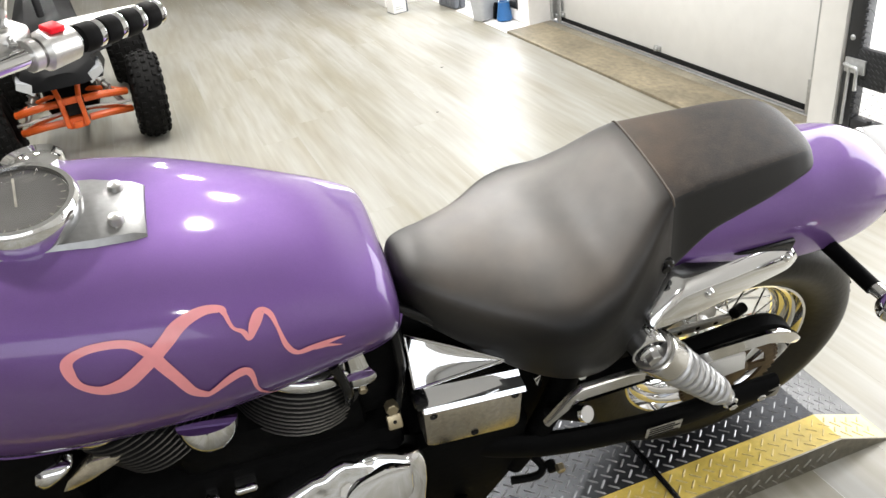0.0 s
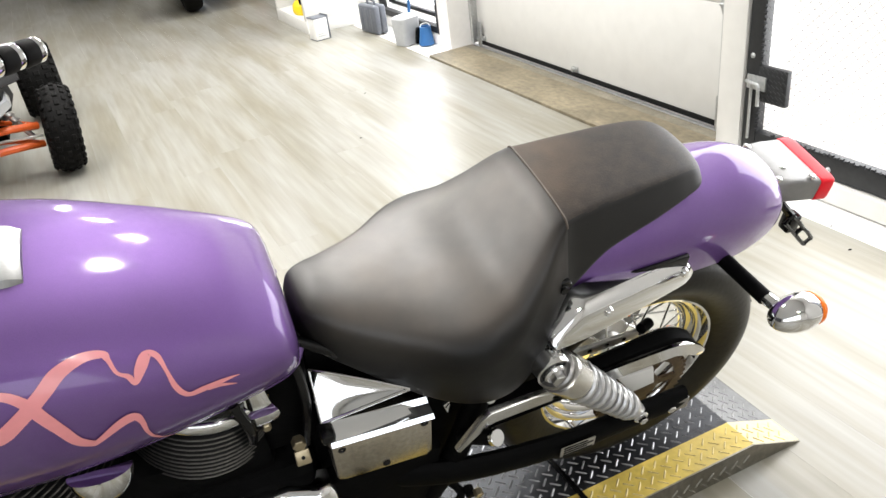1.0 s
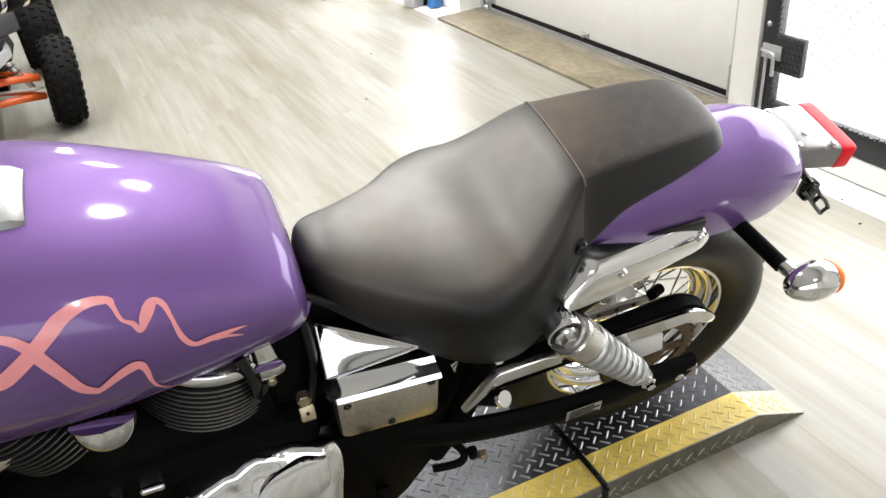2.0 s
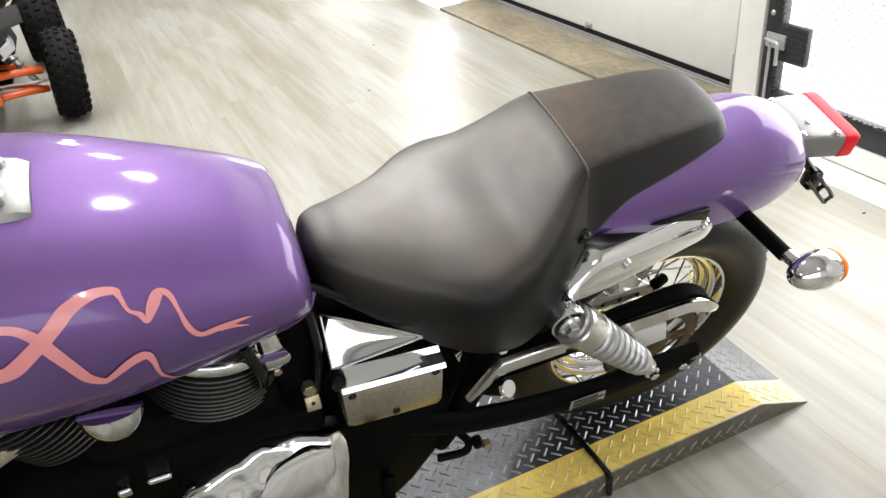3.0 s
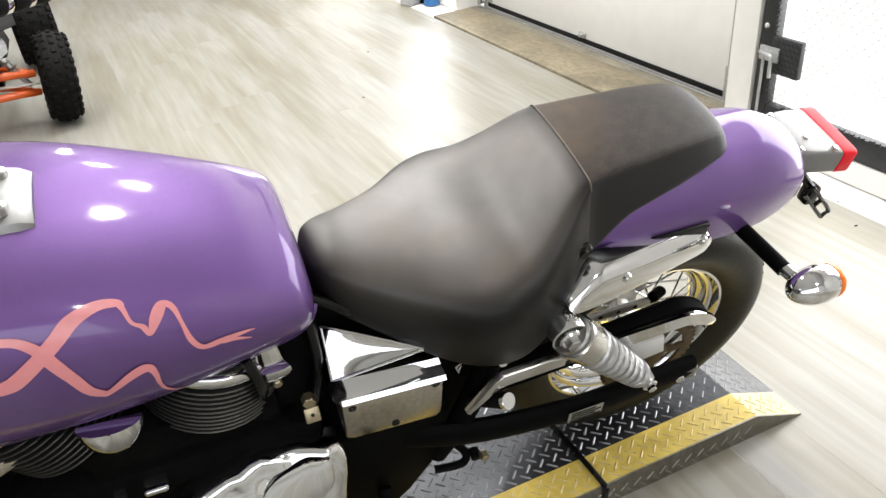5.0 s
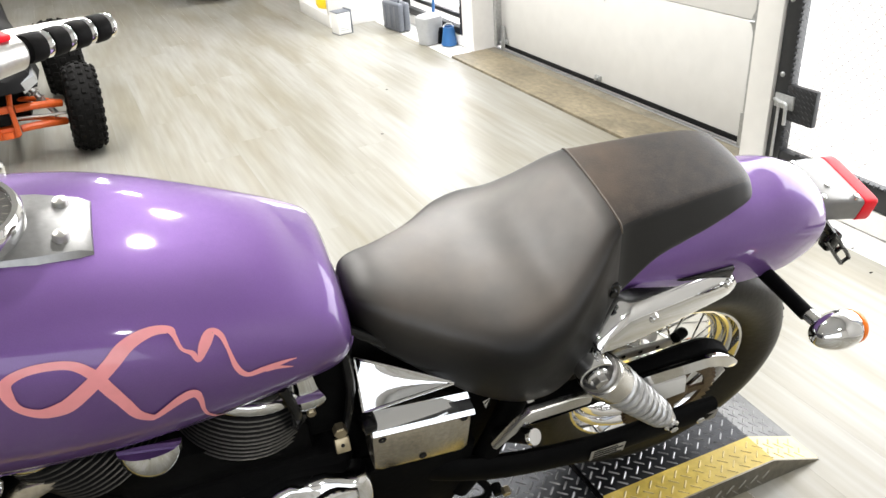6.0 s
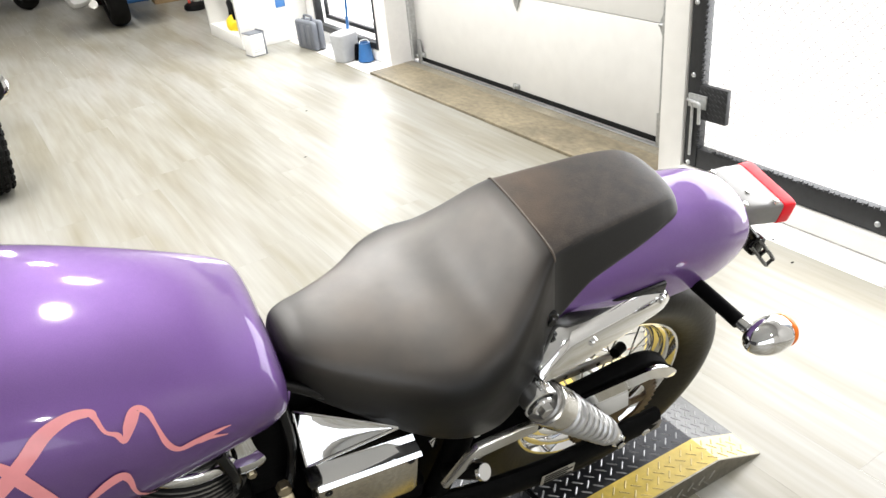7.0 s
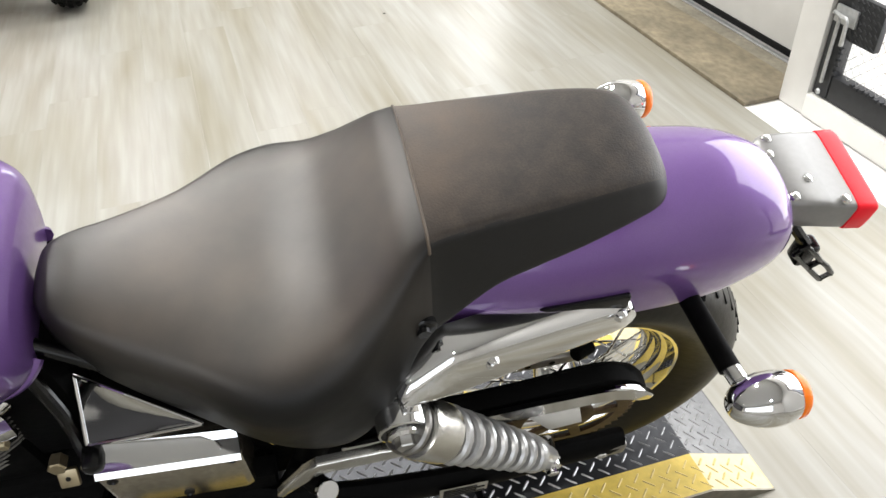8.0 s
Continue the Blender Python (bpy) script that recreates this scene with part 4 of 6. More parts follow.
for k in range(60):
    for s in (-1, 1):
        a = 6.283185 * k / 60
        m = WM @ Matrix.Rotation(a, 4, "Z") @ Matrix.Translation((0.304, 0, s * 0.03)) @ Matrix.Rotation(radians(s * 32), 4, "X") @ Matrix.Rotation(radians(s * -14), 4, "Y")
        box(bm, (-0.003, -0.0035, -0.02), (0.0015, 0.0035, 0.02), 0, m)
tagged(part("tread_pattern", bm, M_BLACK_MATT, wheel, smooth=False), kind="stuff")
bm = bmesh.new()
rim = [(0.198, -0.038), (0.203, -0.046), (0.200, -0.050), (0.195, -0.049), (0.190, -0.042), (0.187, -0.036), (0.179, -0.034), (0.175, -0.030), (0.172, -0.022), (0.165, -0.019), (0.160, -0.014), (0.157, -0.008), (0.157, 0.0)]
rim = rim + [(r, -h) for r, h in rim[-2::-1]]
lathe(bm, rim, WM, 64)
part("rim", bm, M_CHROME, wheel, "chrome wheel rim")
bm = bmesh.new()
lathe(bm, [(0, -0.075), (0.03, -0.075), (0.034, -0.06), (0.055, -0.055), (0.055, -0.04), (0.03, -0.03), (0.03, 0.03), (0.055, 0.04), (0.055, 0.055), (0.034, 0.06), (0.03, 0.075), (0, 0.075)], WM, 28)
part("hub", bm, M_ALU, wheel, "polished hub")
for k in range(36):
    bm = bmesh.new()
    s = 1 if k % 2 else -1
    a, b2 = 6.283185 * k / 36, 6.283185 * (k + (4 if k % 4 < 2 else -4)) / 36
    rod(bm, WM @ Vector((0.052 * math.cos(a), 0.052 * math.sin(a), s * 0.048)), WM @ Vector((0.158 * math.cos(b2), 0.158 * math.sin(b2), s * 0.012)), 0.0022, seg=6)
    part("spoke", bm, M_CHROME, wheel)
# sprocket with its cut-outs and teeth, on the left
spm = Matrix.Translation((AX, -0.098, AZ)) @ Matrix.Rotation(radians(90), 4, "X")
bm = bmesh.new()
for k in range(44):
    a0, a1 = 6.283185 * k / 44, 6.283185 * (k + 1) / 44
    am = (a0 + a1) / 2
    def pt(r, a, h):
        return spm @ Vector((r * math.cos(a), r * math.sin(a), h))
    for h0, h1 in ((-0.003, 0.003),):
        lo = [bm.verts.new(pt(r, a, h0)) for r, a in ((0.080, a0), (0.098, a0), (0.108, am), (0.098, a1), (0.080, a1))]
        hi = [bm.verts.new(pt(r, a, h1)) for r, a in ((0.080, a0), (0.098, a0), (0.108, am), (0.098, a1), (0.080, a1))]
        bm.faces.new(lo)
        bm.faces.new(hi[::-1])
        for i in range(5):
            bm.faces.new((lo[i], lo[(i + 1) % 5], hi[(i + 1) % 5], hi[i]))
for k in range(5):
    a = 6.283185 * k / 5
    box(bm, (0.03, -0.009, -0.003), (0.085, 0.009, 0.003), 0, spm @ Matrix.Rotation(a, 4, "Z"))
lathe(bm, [(0, 0.008), (0.025, 0.008), (0.042, 0.004), (0.042, -0.004), (0, -0.004)], spm, 24)
part("sprocket", bm, M_SPROCKET, wheel, "brown rusted chain sprocket")

# swingarm, chain guard, axle hardware
for s in (-1, 1):
    bm = bmesh.new()
    tube(bm, [(-0.56, s * 0.11, 0.40), (-0.40, s * 0.155, 0.385), (-0.2, s * 0.165, 0.36), (-0.03, s * 0.155, 0.343), (0.085, s * 0.15, 0.337)], 0.03, 14, 6, (0.033, 0.018))
    arm = part("swingarm", bm, M_BLACK_MATT, bike, "black swingarm tube")
    bm = bmesh.new()
    box(bm, (0.05, s * 0.15 - 0.018, 0.318), (0.092, s * 0.15 + 0.012, 0.354), 0.006)
    part("axle_block", bm, M_STEEL, arm, "dull steel axle block")
    bm = bmesh.new()
    rod(bm, (AX + 0.03, s * 0.14, AZ), (AX + 0.03, s * 0.172, AZ), 0.010, seg=6)
    part("axle_nut", bm, M_CHROME, arm, "chrome axle nut")
bm = bmesh.new()
box(bm, (-0.212, -0.187, 0.352), (-0.140, -0.1845, 0.382), 0.0008, Matrix.Identity(4))
warning = part("warning_label", bm, M_LABEL, bike, "pale warning label on the swingarm")
bm = bmesh.new()
for k in range(4):
    box(bm, (-0.207, -0.1885, 0.355 + k * 0.008), (-0.145 - 0.012 * (k % 2), -0.1872, 0.358 + k * 0.008))
part("print_bars", bm, M_BLACK, warning, "dark lines of print", smooth=False)
GUARD = [(-0.36, 0.490), (-0.25, 0.500), (-0.1, 0.507), (0.0, 0.520), (0.047, 0.519), (0.088, 0.497), (0.112, 0.466)]
bm = bmesh.new()
sheet(bm, [[(x, y, z + dz) for y, dz in ((-0.125, -0.05), (-0.125, -0.018), (-0.121, -0.010), (-0.113, -0.007), (-0.099, -0.006), (-0.091, -0.012))] for x, z in spline(GUARD, 5)], 0.003)
part("chain_guard", bm, M_BLACK_MATT, bike, "black chain guard")
bm = bmesh.new()
outline(bm, [(x, z) for x, z in spline([(-0.34, 0.490), (-0.2, 0.497), (-0.102, 0.502), (-0.03, 0.504), (0.05, 0.503), (0.09, 0.487), (0.112, 0.466), (0.119, 0.453), (0.111, 0.443), (0.09, 0.452), (0.062, 0.469), (0.01, 0.469), (-0.07, 0.467), (-0.2, 0.462), (-0.34, 0.455)], 3)], 0.008, Matrix.Translation((0, -0.128, 0)) @ Matrix.Rotation(radians(90), 4, "X"), 0.003)
part("guard_trim", bm, M_CHROME, bike, "chrome chain guard trim")
bm = bmesh.new()
outline(bm, [(-0.073, 0.456), (0.007, 0.450), (0.020, 0.395), (-0.031, 0.388)], 0.006, Matrix.Translation((0, -0.126, 0)) @ Matrix.Rotation(radians(90), 4, "X"), 0.002)
part("guard_plate", bm, M_TRIM, bike, "small white plate by the sprocket")

# shock absorbers
for s in (-1, 1):
    top, foot = Vector((-0.266, s * 0.188, 0.668)), Vector((-0.046, s * 0.174, 0.394))
    sm, n = axis_frame(top, foot)
    shock = part("shock_absorber", lathe(bmesh.new(), [(0, 0.0), (0.012, 0.0), (0.014, 0.02), (0.012, 0.05), (0.012, n - 0.03), (0.015, n - 0.02), (0.015, n + 0.008), (0, n + 0.010)], sm, 20), M_CHROME, bike, "chrome shock absorber")
    part("upper_shroud", lathe(bmesh.new(), spline([(0.020, 0.020), (0.034, 0.022), (0.0375, 0.027), (0.0375, 0.050), (0.0375, 0.072), (0.035, 0.077), (0.022, 0.078)], 2), sm, 32), M_SHROUD, shock, "satin chrome upper shroud")
    part("adjuster_ring", lathe(bmesh.new(), [(0.015, 0.006), (0.031, 0.006), (0.034, 0.009), (0.034, 0.014), (0.031, 0.017), (0.015, 0.017)], sm, 28), M_STEEL, shock, "dark steel adjuster ring")
    part("damper_body", lathe(bmesh.new(), [(0.012, 0.072), (0.024, 0.076), (0.016, n - 0.05), (0.012, n - 0.03)], sm, 24), M_STEEL, shock, "dark grey damper body")
    bm = bmesh.new()
    coil = []
    turns, z0, z1 = 7.5, 0.084, n - 0.054
    for k in range(int(turns * 14) + 1):
        a = 6.283185 * k / 14
        r = 0.0300 - 0.0095 * (k / (turns * 14))
        coil.append(tuple(sm @ Vector((r * math.cos(a), r * math.sin(a), z0 + (z1 - z0) * k / (turns * 14)))))
    tube(bm, coil, 0.0078, 10, 1)
    part("spring", bm, M_SPRING, shock, "silver coil spring")
    part("lower_seat", lathe(bmesh.new(), spline([(0.014, n - 0.062), (0.025, n - 0.060), (0.027, n - 0.050), (0.023, n - 0.034), (0.018, n - 0.015), (0.016, n + 0.002), (0, n + 0.004)], 2), sm, 24), M_SPRING, shock, "silver lower spring seat")
    c = top + Vector((0.002, 0, -0.004))
    out = Vector((0, s, 0))
    mm, _ = axis_frame(c - out * 0.022, c + out * 0.05)
    part("mount_eye", lathe(bmesh.new(), [(0, 0), (0.028, 0), (0.0305, 0.003), (0.0305, 0.028), (0.0295, 0.032), (0.0265, 0.033), (0.0255, 0.027), (0, 0.026)], mm, 32), M_CHROME, shock, "chrome mount eye")
    part("mount_bush", lathe(bmesh.new(), [(0.018, 0.026), (0.0256, 0.026), (0.0256, 0.031), (0.018, 0.031)], mm, 32), M_BLACK, shock, "black rubber bush")
    part("top_mount", lathe(bmesh.new(), [(0.0, 0.024), (0.0195, 0.024), (0.0205, 0.032), (0.0195, 0.037), (0.016, 0.040), (0.012, 0.039), (0, 0.039)], mm, 28), M_CHROME, shock, "chrome top mount washer")
    part("mount_nut", rod(bmesh.new(), c + out * 0.016, c + out * 0.029, 0.0125, seg=6), M_ALU, shock, "silver mount nut")
    bm = bmesh.new()
    rod(bm, foot + Vector((0, -s * 0.03, 0)), foot + Vector((0, s * 0.018, 0)), 0.015, seg=18)
    rod(bm, foot + Vector((0, s * 0.014, 0)), foot + Vector((0, s * 0.026, 0)), 0.009, seg=6)
    part("lower_mount", bm, M_CHROME, shock, "chrome lower mount and nut")

# tail light
TM = Matrix.Translation((0.268, 0.026, 0.748)) @ Matrix.Rotation(radians(5), 4, "Y") @ Matrix.Rotation(radians(-4), 4, "Z")
# along the housing: x, half-width, half-height, middle height
tl = [(-0.008, 0.046, 0.018, -0.026), (0.000, 0.057, 0.0235, -0.026), (0.010, 0.0625, 0.0255, -0.026), (0.056, 0.066, 0.0265, -0.026), (0.060, 0.0665, 0.0255, -0.027), (0.096, 0.069, 0.0245, -0.0285)]


def soft_box_ring(x, w, h, zc, m, r=0.35):
    pts = []
    for k in range(24):
        a = 6.283185 * k / 24
        c, s = math.cos(a), math.sin(a)
        pts.append(m @ Vector((x, w * math.copysign(abs(c) ** r, c), zc + h * math.copysign(abs(s) ** r, s))))
    return pts


bm = bmesh.new()
loft(bm, [soft_box_ring(x, w, h, zc, TM, 0.22) for x, w, h, zc in tl])
light = part("tail_light", bm, M_LAMP_HOUSING, bike, "silver tail light housing with red lens")
bm = bmesh.new()
loft(bm, [soft_box_ring(x, w, h, -0.0285, TM, 0.22) for x, w, h in ((0.094, 0.068, 0.0235), (0.096, 0.0705, 0.0258), (0.120, 0.0715, 0.0258), (0.126, 0.069, 0.0235), (0.128, 0.04, 0.012))])
part("lens", bm, M_RED, light, "red tail light lens")
for px, py in ((0.040, -0.022), (0.010, -0.050), (0.078, -0.058), (0.012, 0.050), (0.004, 0.022)):
    part("housing_screw", lathe(bmesh.new(), [(0, 0.005), (0.004, 0.0045), (0.0065, 0.002), (0.007, -0.002)], TM @ Matrix.Translation((px, py, -0.0012)), 14), M_CHROME, light)
bm = bmesh.new()
tube(bm, [(0.285, -0.03, 0.70), (0.31, -0.045, 0.67), (0.33, -0.05, 0.65)], 0.008, 8, 4)
box(bm, (0.305, -0.062, 0.628), (0.332, -0.034, 0.668), 0.006)
bracket = part("plate_bracket", bm, M_BLACK, bike, "black number plate bracket without a plate")
bm = bmesh.new()
u, v, c0 = Vector((0.67, 0, -0.74)), Vector((0.70, 0.0, 0.63)), Vector((0.300, -0.06, 0.668))
for a0, a1 in ((0.0, 0.058), (0.058, 0.112)):
    loop = [c0 + u * (a0 if k in (0, 1, 6) else a1) + v * w for k, w in ((0, -0.010), (1, 0.010), (2, 0.010), (3, 0.006), (4, -0.006), (5, -0.010), (6, -0.010))]
    tube(bm, [tuple(p) for p in loop], 0.004, 8, 2)
part("slotted_tab", bm, M_BLACK, bracket, "black slotted tab")

# rear turn signals
for s in (-1, 1):
    bm = bmesh.new()
    tube(bm, [(0.118, s * 0.10, 0.675), (0.122, s * 0.15, 0.676), (0.127, s * 0.205, 0.676)], 0.0135, 14, 5)
    stalk = part("signal_stalk", bm, M_BLACK_MATT, bike, "black signal stalk")
    bm = bmesh.new()
    rod(bm, (0.126, s * 0.19, 0.676), (0.131, s * 0.224, 0.677), 0.0115, seg=16)
    part("collar", bm, M_CHROME, stalk, "chrome collar")
    m = Matrix.Translation((0.153, s * 0.248, 0.673)) @ Matrix.Rotation(radians(92), 4, "Y") @ Matrix.Diagonal((1.05, 1.05, 1.02, 1))
    bm = bmesh.new()
    lathe(bm, spline([(0.0, -0.048), (0.010, -0.046), (0.020, -0.036), (0.0285, -0.016), (0.0315, 0.004), (0.0300, 0.020), (0.0268, 0.031)], 4), m, 32)
    sig = part("turn_signal", bm, M_CHROME, bike, "chrome bullet turn signal with amber lens")
    bm = bmesh.new()
    lathe(bm, [(0.0262, 0.030), (0.0278, 0.032), (0.0272, 0.038), (0.0225, 0.044), (0.012, 0.047), (0, 0.048)], m, 32)
    part("amber_lens", bm, M_ORANGE, sig, "amber lens")

# engine: two finned cylinders, black case, chrome covers
bm = bmesh.new()
box(bm, (-1.24, -0.115, 0.13), (-0.64, 0.115, 0.52), 0.03)
box(bm, (-1.0, -0.10, 0.50), (-0.70, 0.10, 0.60), 0.02)
part("engine_case", bm, M_BLACK_MATT, bike, "black engine case")
for (bx, bz), (tx, tz) in (((-0.82, 0.46), (-0.765, 0.72)), ((-0.93, 0.46), (-1.06, 0.735))):
    base, tip = Vector((bx, -0.01, bz)), Vector((tx, -0.01, tz))
    cm, n = axis_frame(base, tip)
    bm = bmesh.new()
    lathe(bm, [(0, 0), (0.085, 0), (0.085, n), (0, n)], cm, 32)
    cyl = part("cylinder", bm, M_BLACK_MATT, bike, "black finned engine cylinder")
    for k in range(10):
        bm = bmesh.new()
        h = n - 0.048 - k * 0.0108
        r = 0.114 - 0.005 * abs(k - 4) / 9
        lathe(bm, [(0.08, h - 0.0013), (r - 0.002, h - 0.0013), (r, h), (r - 0.002, h + 0.0013), (0.08, h + 0.0013)], cm, 40)
        fin = part("cooling_fin", bm, M_FIN, cyl)
        fin.data.materials.append(M_FIN_EDGE)
        for p in fin.data.polygons:
            if 80 <= p.index < 120:
                p.material_index = 1
    bm = bmesh.new()
    lathe(bm, [(0.10, n - 0.036), (0.108, n - 0.034), (0.106, n + 0.002), (0.09, n + 0.016), (0, n + 0.018)], cm, 36)
    rocker = part("rocker_cover", bm, M_BLACK, bike, "black and chrome rocker cover")
    bm = bmesh.new()
    lathe(bm, spline([(0.106, n - 0.034), (0.114, n - 0.030), (0.115, n - 0.020), (0.112, n - 0.012), (0.106, n - 0.010)], 3), cm, 40)
    part("chrome_lip", bm, M_CHROME, rocker, "chrome lower lip")
    bm = bmesh.new()
    lathe(bm, spline([(0.10, n + 0.006), (0.108, n + 0.010), (0.107, n + 0.022), (0.094, n + 0.036), (0.05, n + 0.042), (0, n + 0.043)], 3), cm, 40)
    part("chrome_crown", bm, M_CHROME, rocker, "domed chrome crown")
bm = bmesh.new()
tube(bm, [(-0.735, -0.122, 0.74), (-0.726, -0.130, 0.705), (-0.722, -0.128, 0.67), (-0.725, -0.115, 0.63)], 0.008, 10, 5)
part("breather_hose", bm, M_BLACK, bike, "black rubber hose")
# half-round chrome cover of the front cylinder's intake
bm = bmesh.new()
m = Matrix.Translation((-0.921, -0.140, 0.700)) @ Matrix.Rotation(radians(72), 4, "X") @ Matrix.Rotation(radians(-3), 4, "Z")
bowl = [[m @ Vector((0.042 * r * math.cos(a), 0.014 - 0.050 * r * math.sin(a), 0.030 * math.sqrt(max(1 - r * r, 0)) ** 0.8)) for a in [math.pi * k / 14 for k in range(15)]] for r in (1.0, 0.985, 0.94, 0.86, 0.74, 0.58, 0.4, 0.2, 0.04)]
vs = sheet(bm, bowl)
bm.faces.new([row[0] for row in vs] + [row[-1] for row in vs[::-1]])
part("intake_cover", bm, M_CHROME, bike, "half-round chrome intake cover")
# faceted chrome end of the rear rocker cover
bm = bmesh.new()
facet = [(-0.104, 0.729, -0.722, -0.690), (-0.110, 0.703, -0.7235, -0.686), (-0.111, 0.694, -0.724, -0.684), (-0.122, 0.690, -0.726, -0.677), (-0.124, 0.683, -0.7265, -0.676), (-0.119, 0.662, -0.724, -0.682), (-0.112, 0.645, -0.721, -0.690), (-0.100, 0.640, -0.720, -0.692)]
sheet(bm, [[(x0 + (x1 - x0) * k / 6, y + 0.004 * (abs(k - 3) / 3) ** 3, z) for k in range(7)] for y, z, x0, x1 in facet], 0.006)
block = part("rocker_end", bm, M_CHROME, bike, "faceted chrome end of the rocker cover")
part("end_bolt", rod(bmesh.new(), (-0.700, -0.112, 0.655), (-0.700, -0.122, 0.655), 0.007, seg=6), M_BRASS, block, "brassy bolt")
# crankcase covers at the bottom
bm = bmesh.new()
m = Matrix.Translation((0.006, -0.112, 0.470)) @ Matrix.Rotation(radians(-26), 4, "X") @ Matrix.Translation((0, 0, -0.50)) @ Matrix.Rotation(radians(90), 4, "X")
CC = spline([(-0.634, 0.503), (-0.626, 0.47), (-0.645, 0.37), (-0.675, 0.28), (-0.74, 0.22), (-0.83, 0.25), (-0.90, 0.36), (-0.905, 0.455), (-0.885, 0.482), (-0.82, 0.505), (-0.76, 0.522), (-0.70, 0.514), (-0.634, 0.503)], 3)[:-1]
dome(bm, CC, m, [(1.0, 0.0), (1.0, 0.028), (0.985, 0.040), (0.95, 0.047), (0.9, 0.050), (0.84, 0.052), (0.77, 0.053), (0.7, 0.054), (0.62, 0.055), (0.54, 0.055), (0.45, 0.056), (0.35, 0.056), (0.24, 0.056), (0.12, 0.056), (0.03, 0.056)])
for v in bm.verts:
    if v.co.y < -0.13:
        v.co.y += 0.0035 * math.sin(v.co.x * 95 + v.co.z * 60) + 0.002 * math.sin(v.co.x * 40 - v.co.z * 130)
cover = part("crankcase_cover", bm, M_CHROME, bike, "wavy chrome crankcase cover")
bm = bmesh.new()
CB = spline([(-0.655, 0.488), (-0.662, 0.43), (-0.73, 0.40), (-0.79, 0.42), (-0.76, 0.475), (-0.70, 0.497), (-0.655, 0.488)], 4)[:-1]
dome(bm, CB, Matrix.Translation((0.006, -0.112, 0.470)) @ Matrix.Rotation(radians(-26), 4, "X") @ Matrix.Translation((0, -0.05, -0.50)) @ Matrix.Rotation(radians(90), 4, "X"), [(1.0, 0.0), (0.99, 0.006), (0.92, 0.011), (0.75, 0.013), (0.4, 0.014), (0.05, 0.014)])
part("cover_boss", bm, M_CHROME, cover, "raised chrome boss")
for x0, x1, z0, z1 in ((-0.932, -0.893, 0.484, 0.499), (-0.978, -0.955, 0.474, 0.494), (-0.622, -0.600, 0.425, 0.445)):
    bm = bmesh.new()
    box(bm, (x0, -0.138, z0), (x1, -0.105, z1), 0.006, None, 3)
    part("chrome_cap", bm, M_CHROME, bike, "small chrome cap")
# black rear part of the engine and frame below the seat
bm = bmesh.new()
box(bm, (-0.64, -0.105, 0.22), (-0.44, 0.105, 0.46), 0.02)
part("gearbox", bm, M_BLACK_MATT, bike, "black gearbox")
for name, lo, hi in (("battery_tray", (-0.62, -0.05, 0.465), (-0.465, 0.09, 0.66)), ("ignition_box", (-0.72, -0.085, 0.525), (-0.622, 0.085, 0.745)), ("airbox", (-0.46, -0.10, 0.34), (-0.31, 0.10, 0.66))):
    bm = bmesh.new()
    box(bm, lo, hi, 0.02)
    part(name, bm, M_BLACK_MATT, bike, "black plastic housing below the seat")
bm = bmesh.new()
m = Matrix.Translation((0, -0.112, 0)) @ Matrix.Rotation(radians(90), 4, "X")
outline(bm, [(-0.64, 0.47), (-0.43, 0.46), (-0.44, 0.32), (-0.505, 0.20), (-0.57, 0.12), (-0.68, 0.12)], 0.03, m, 0.01)
part("sprocket_cover", bm, M_BLACK_MATT, bike, "black sprocket cover")
for s in (-1, 1):
    bm = bmesh.new()
    tube(bm, ([(-0.66, s * 0.06, 0.785), (-0.60, s * 0.072, 0.745)] if s < 0 else []) + [(-0.54, s * 0.088, 0.700), (-0.47, s * 0.106, 0.648), (-0.38, s * 0.128, 0.604), (-0.27, s * 0.136, 0.640)], 0.009, 12, 6)
    part("frame_rail", bm, M_BLACK, bike, "black seat frame rail")
    bm = bmesh.new()
    tube(bm, [(-0.355, s * 0.13, 0.60), (-0.375, s * 0.135, 0.52), (-0.41, s * 0.135, 0.40), (-0.45, s * 0.13, 0.30)], 0.022, 12, 6)
    part("frame_post", bm, M_BLACK_MATT, bike, "black frame down tube")
    bm = bmesh.new()
    tube(bm, [(-0.64, s * 0.09, 0.76), (-0.635, s * 0.10, 0.66), (-0.65, s * 0.10, 0.55)], 0.008, 10, 5)
    part("frame_gusset", bm, M_BLACK, bike, "black frame tube behind the tank")
bm = bmesh.new()
rod(bm, (-0.352, -0.145, 0.585), (-0.352, -0.162, 0.588), 0.010, seg=6)
part("frame_bolt", bm, M_CHROME, bike, "chrome frame bolt")
bm = bmesh.new()
tube(bm, [(-0.43, -0.13, 0.34), (-0.40, -0.15, 0.30), (-0.41, -0.16, 0.28), (-0.46, -0.15, 0.27)], 0.008, 8, 4)
rod(bm, (-0.385, -0.15, 0.305), (-0.385, -0.172, 0.302), 0.010, seg=8)
part("stand_pivot", bm, M_BLACK_MATT, bike, "black side stand pivot")
bm = bmesh.new()
rod(bm, (-0.372, -0.165, 0.31), (-0.372, -0.18, 0.308), 0.009, seg=6)
part("stand_bolt", bm, M_BRASS, bike, "brass-coloured bolt")
bm = bmesh.new()
tube(bm, [(-0.56, -0.15, 0.27), (-0.58, -0.24, 0.18), (-0.60, -0.31, 0.108)], 0.013, 10, 5)
part("side_stand", bm, M_BLACK_MATT, bike, "black side stand leg")
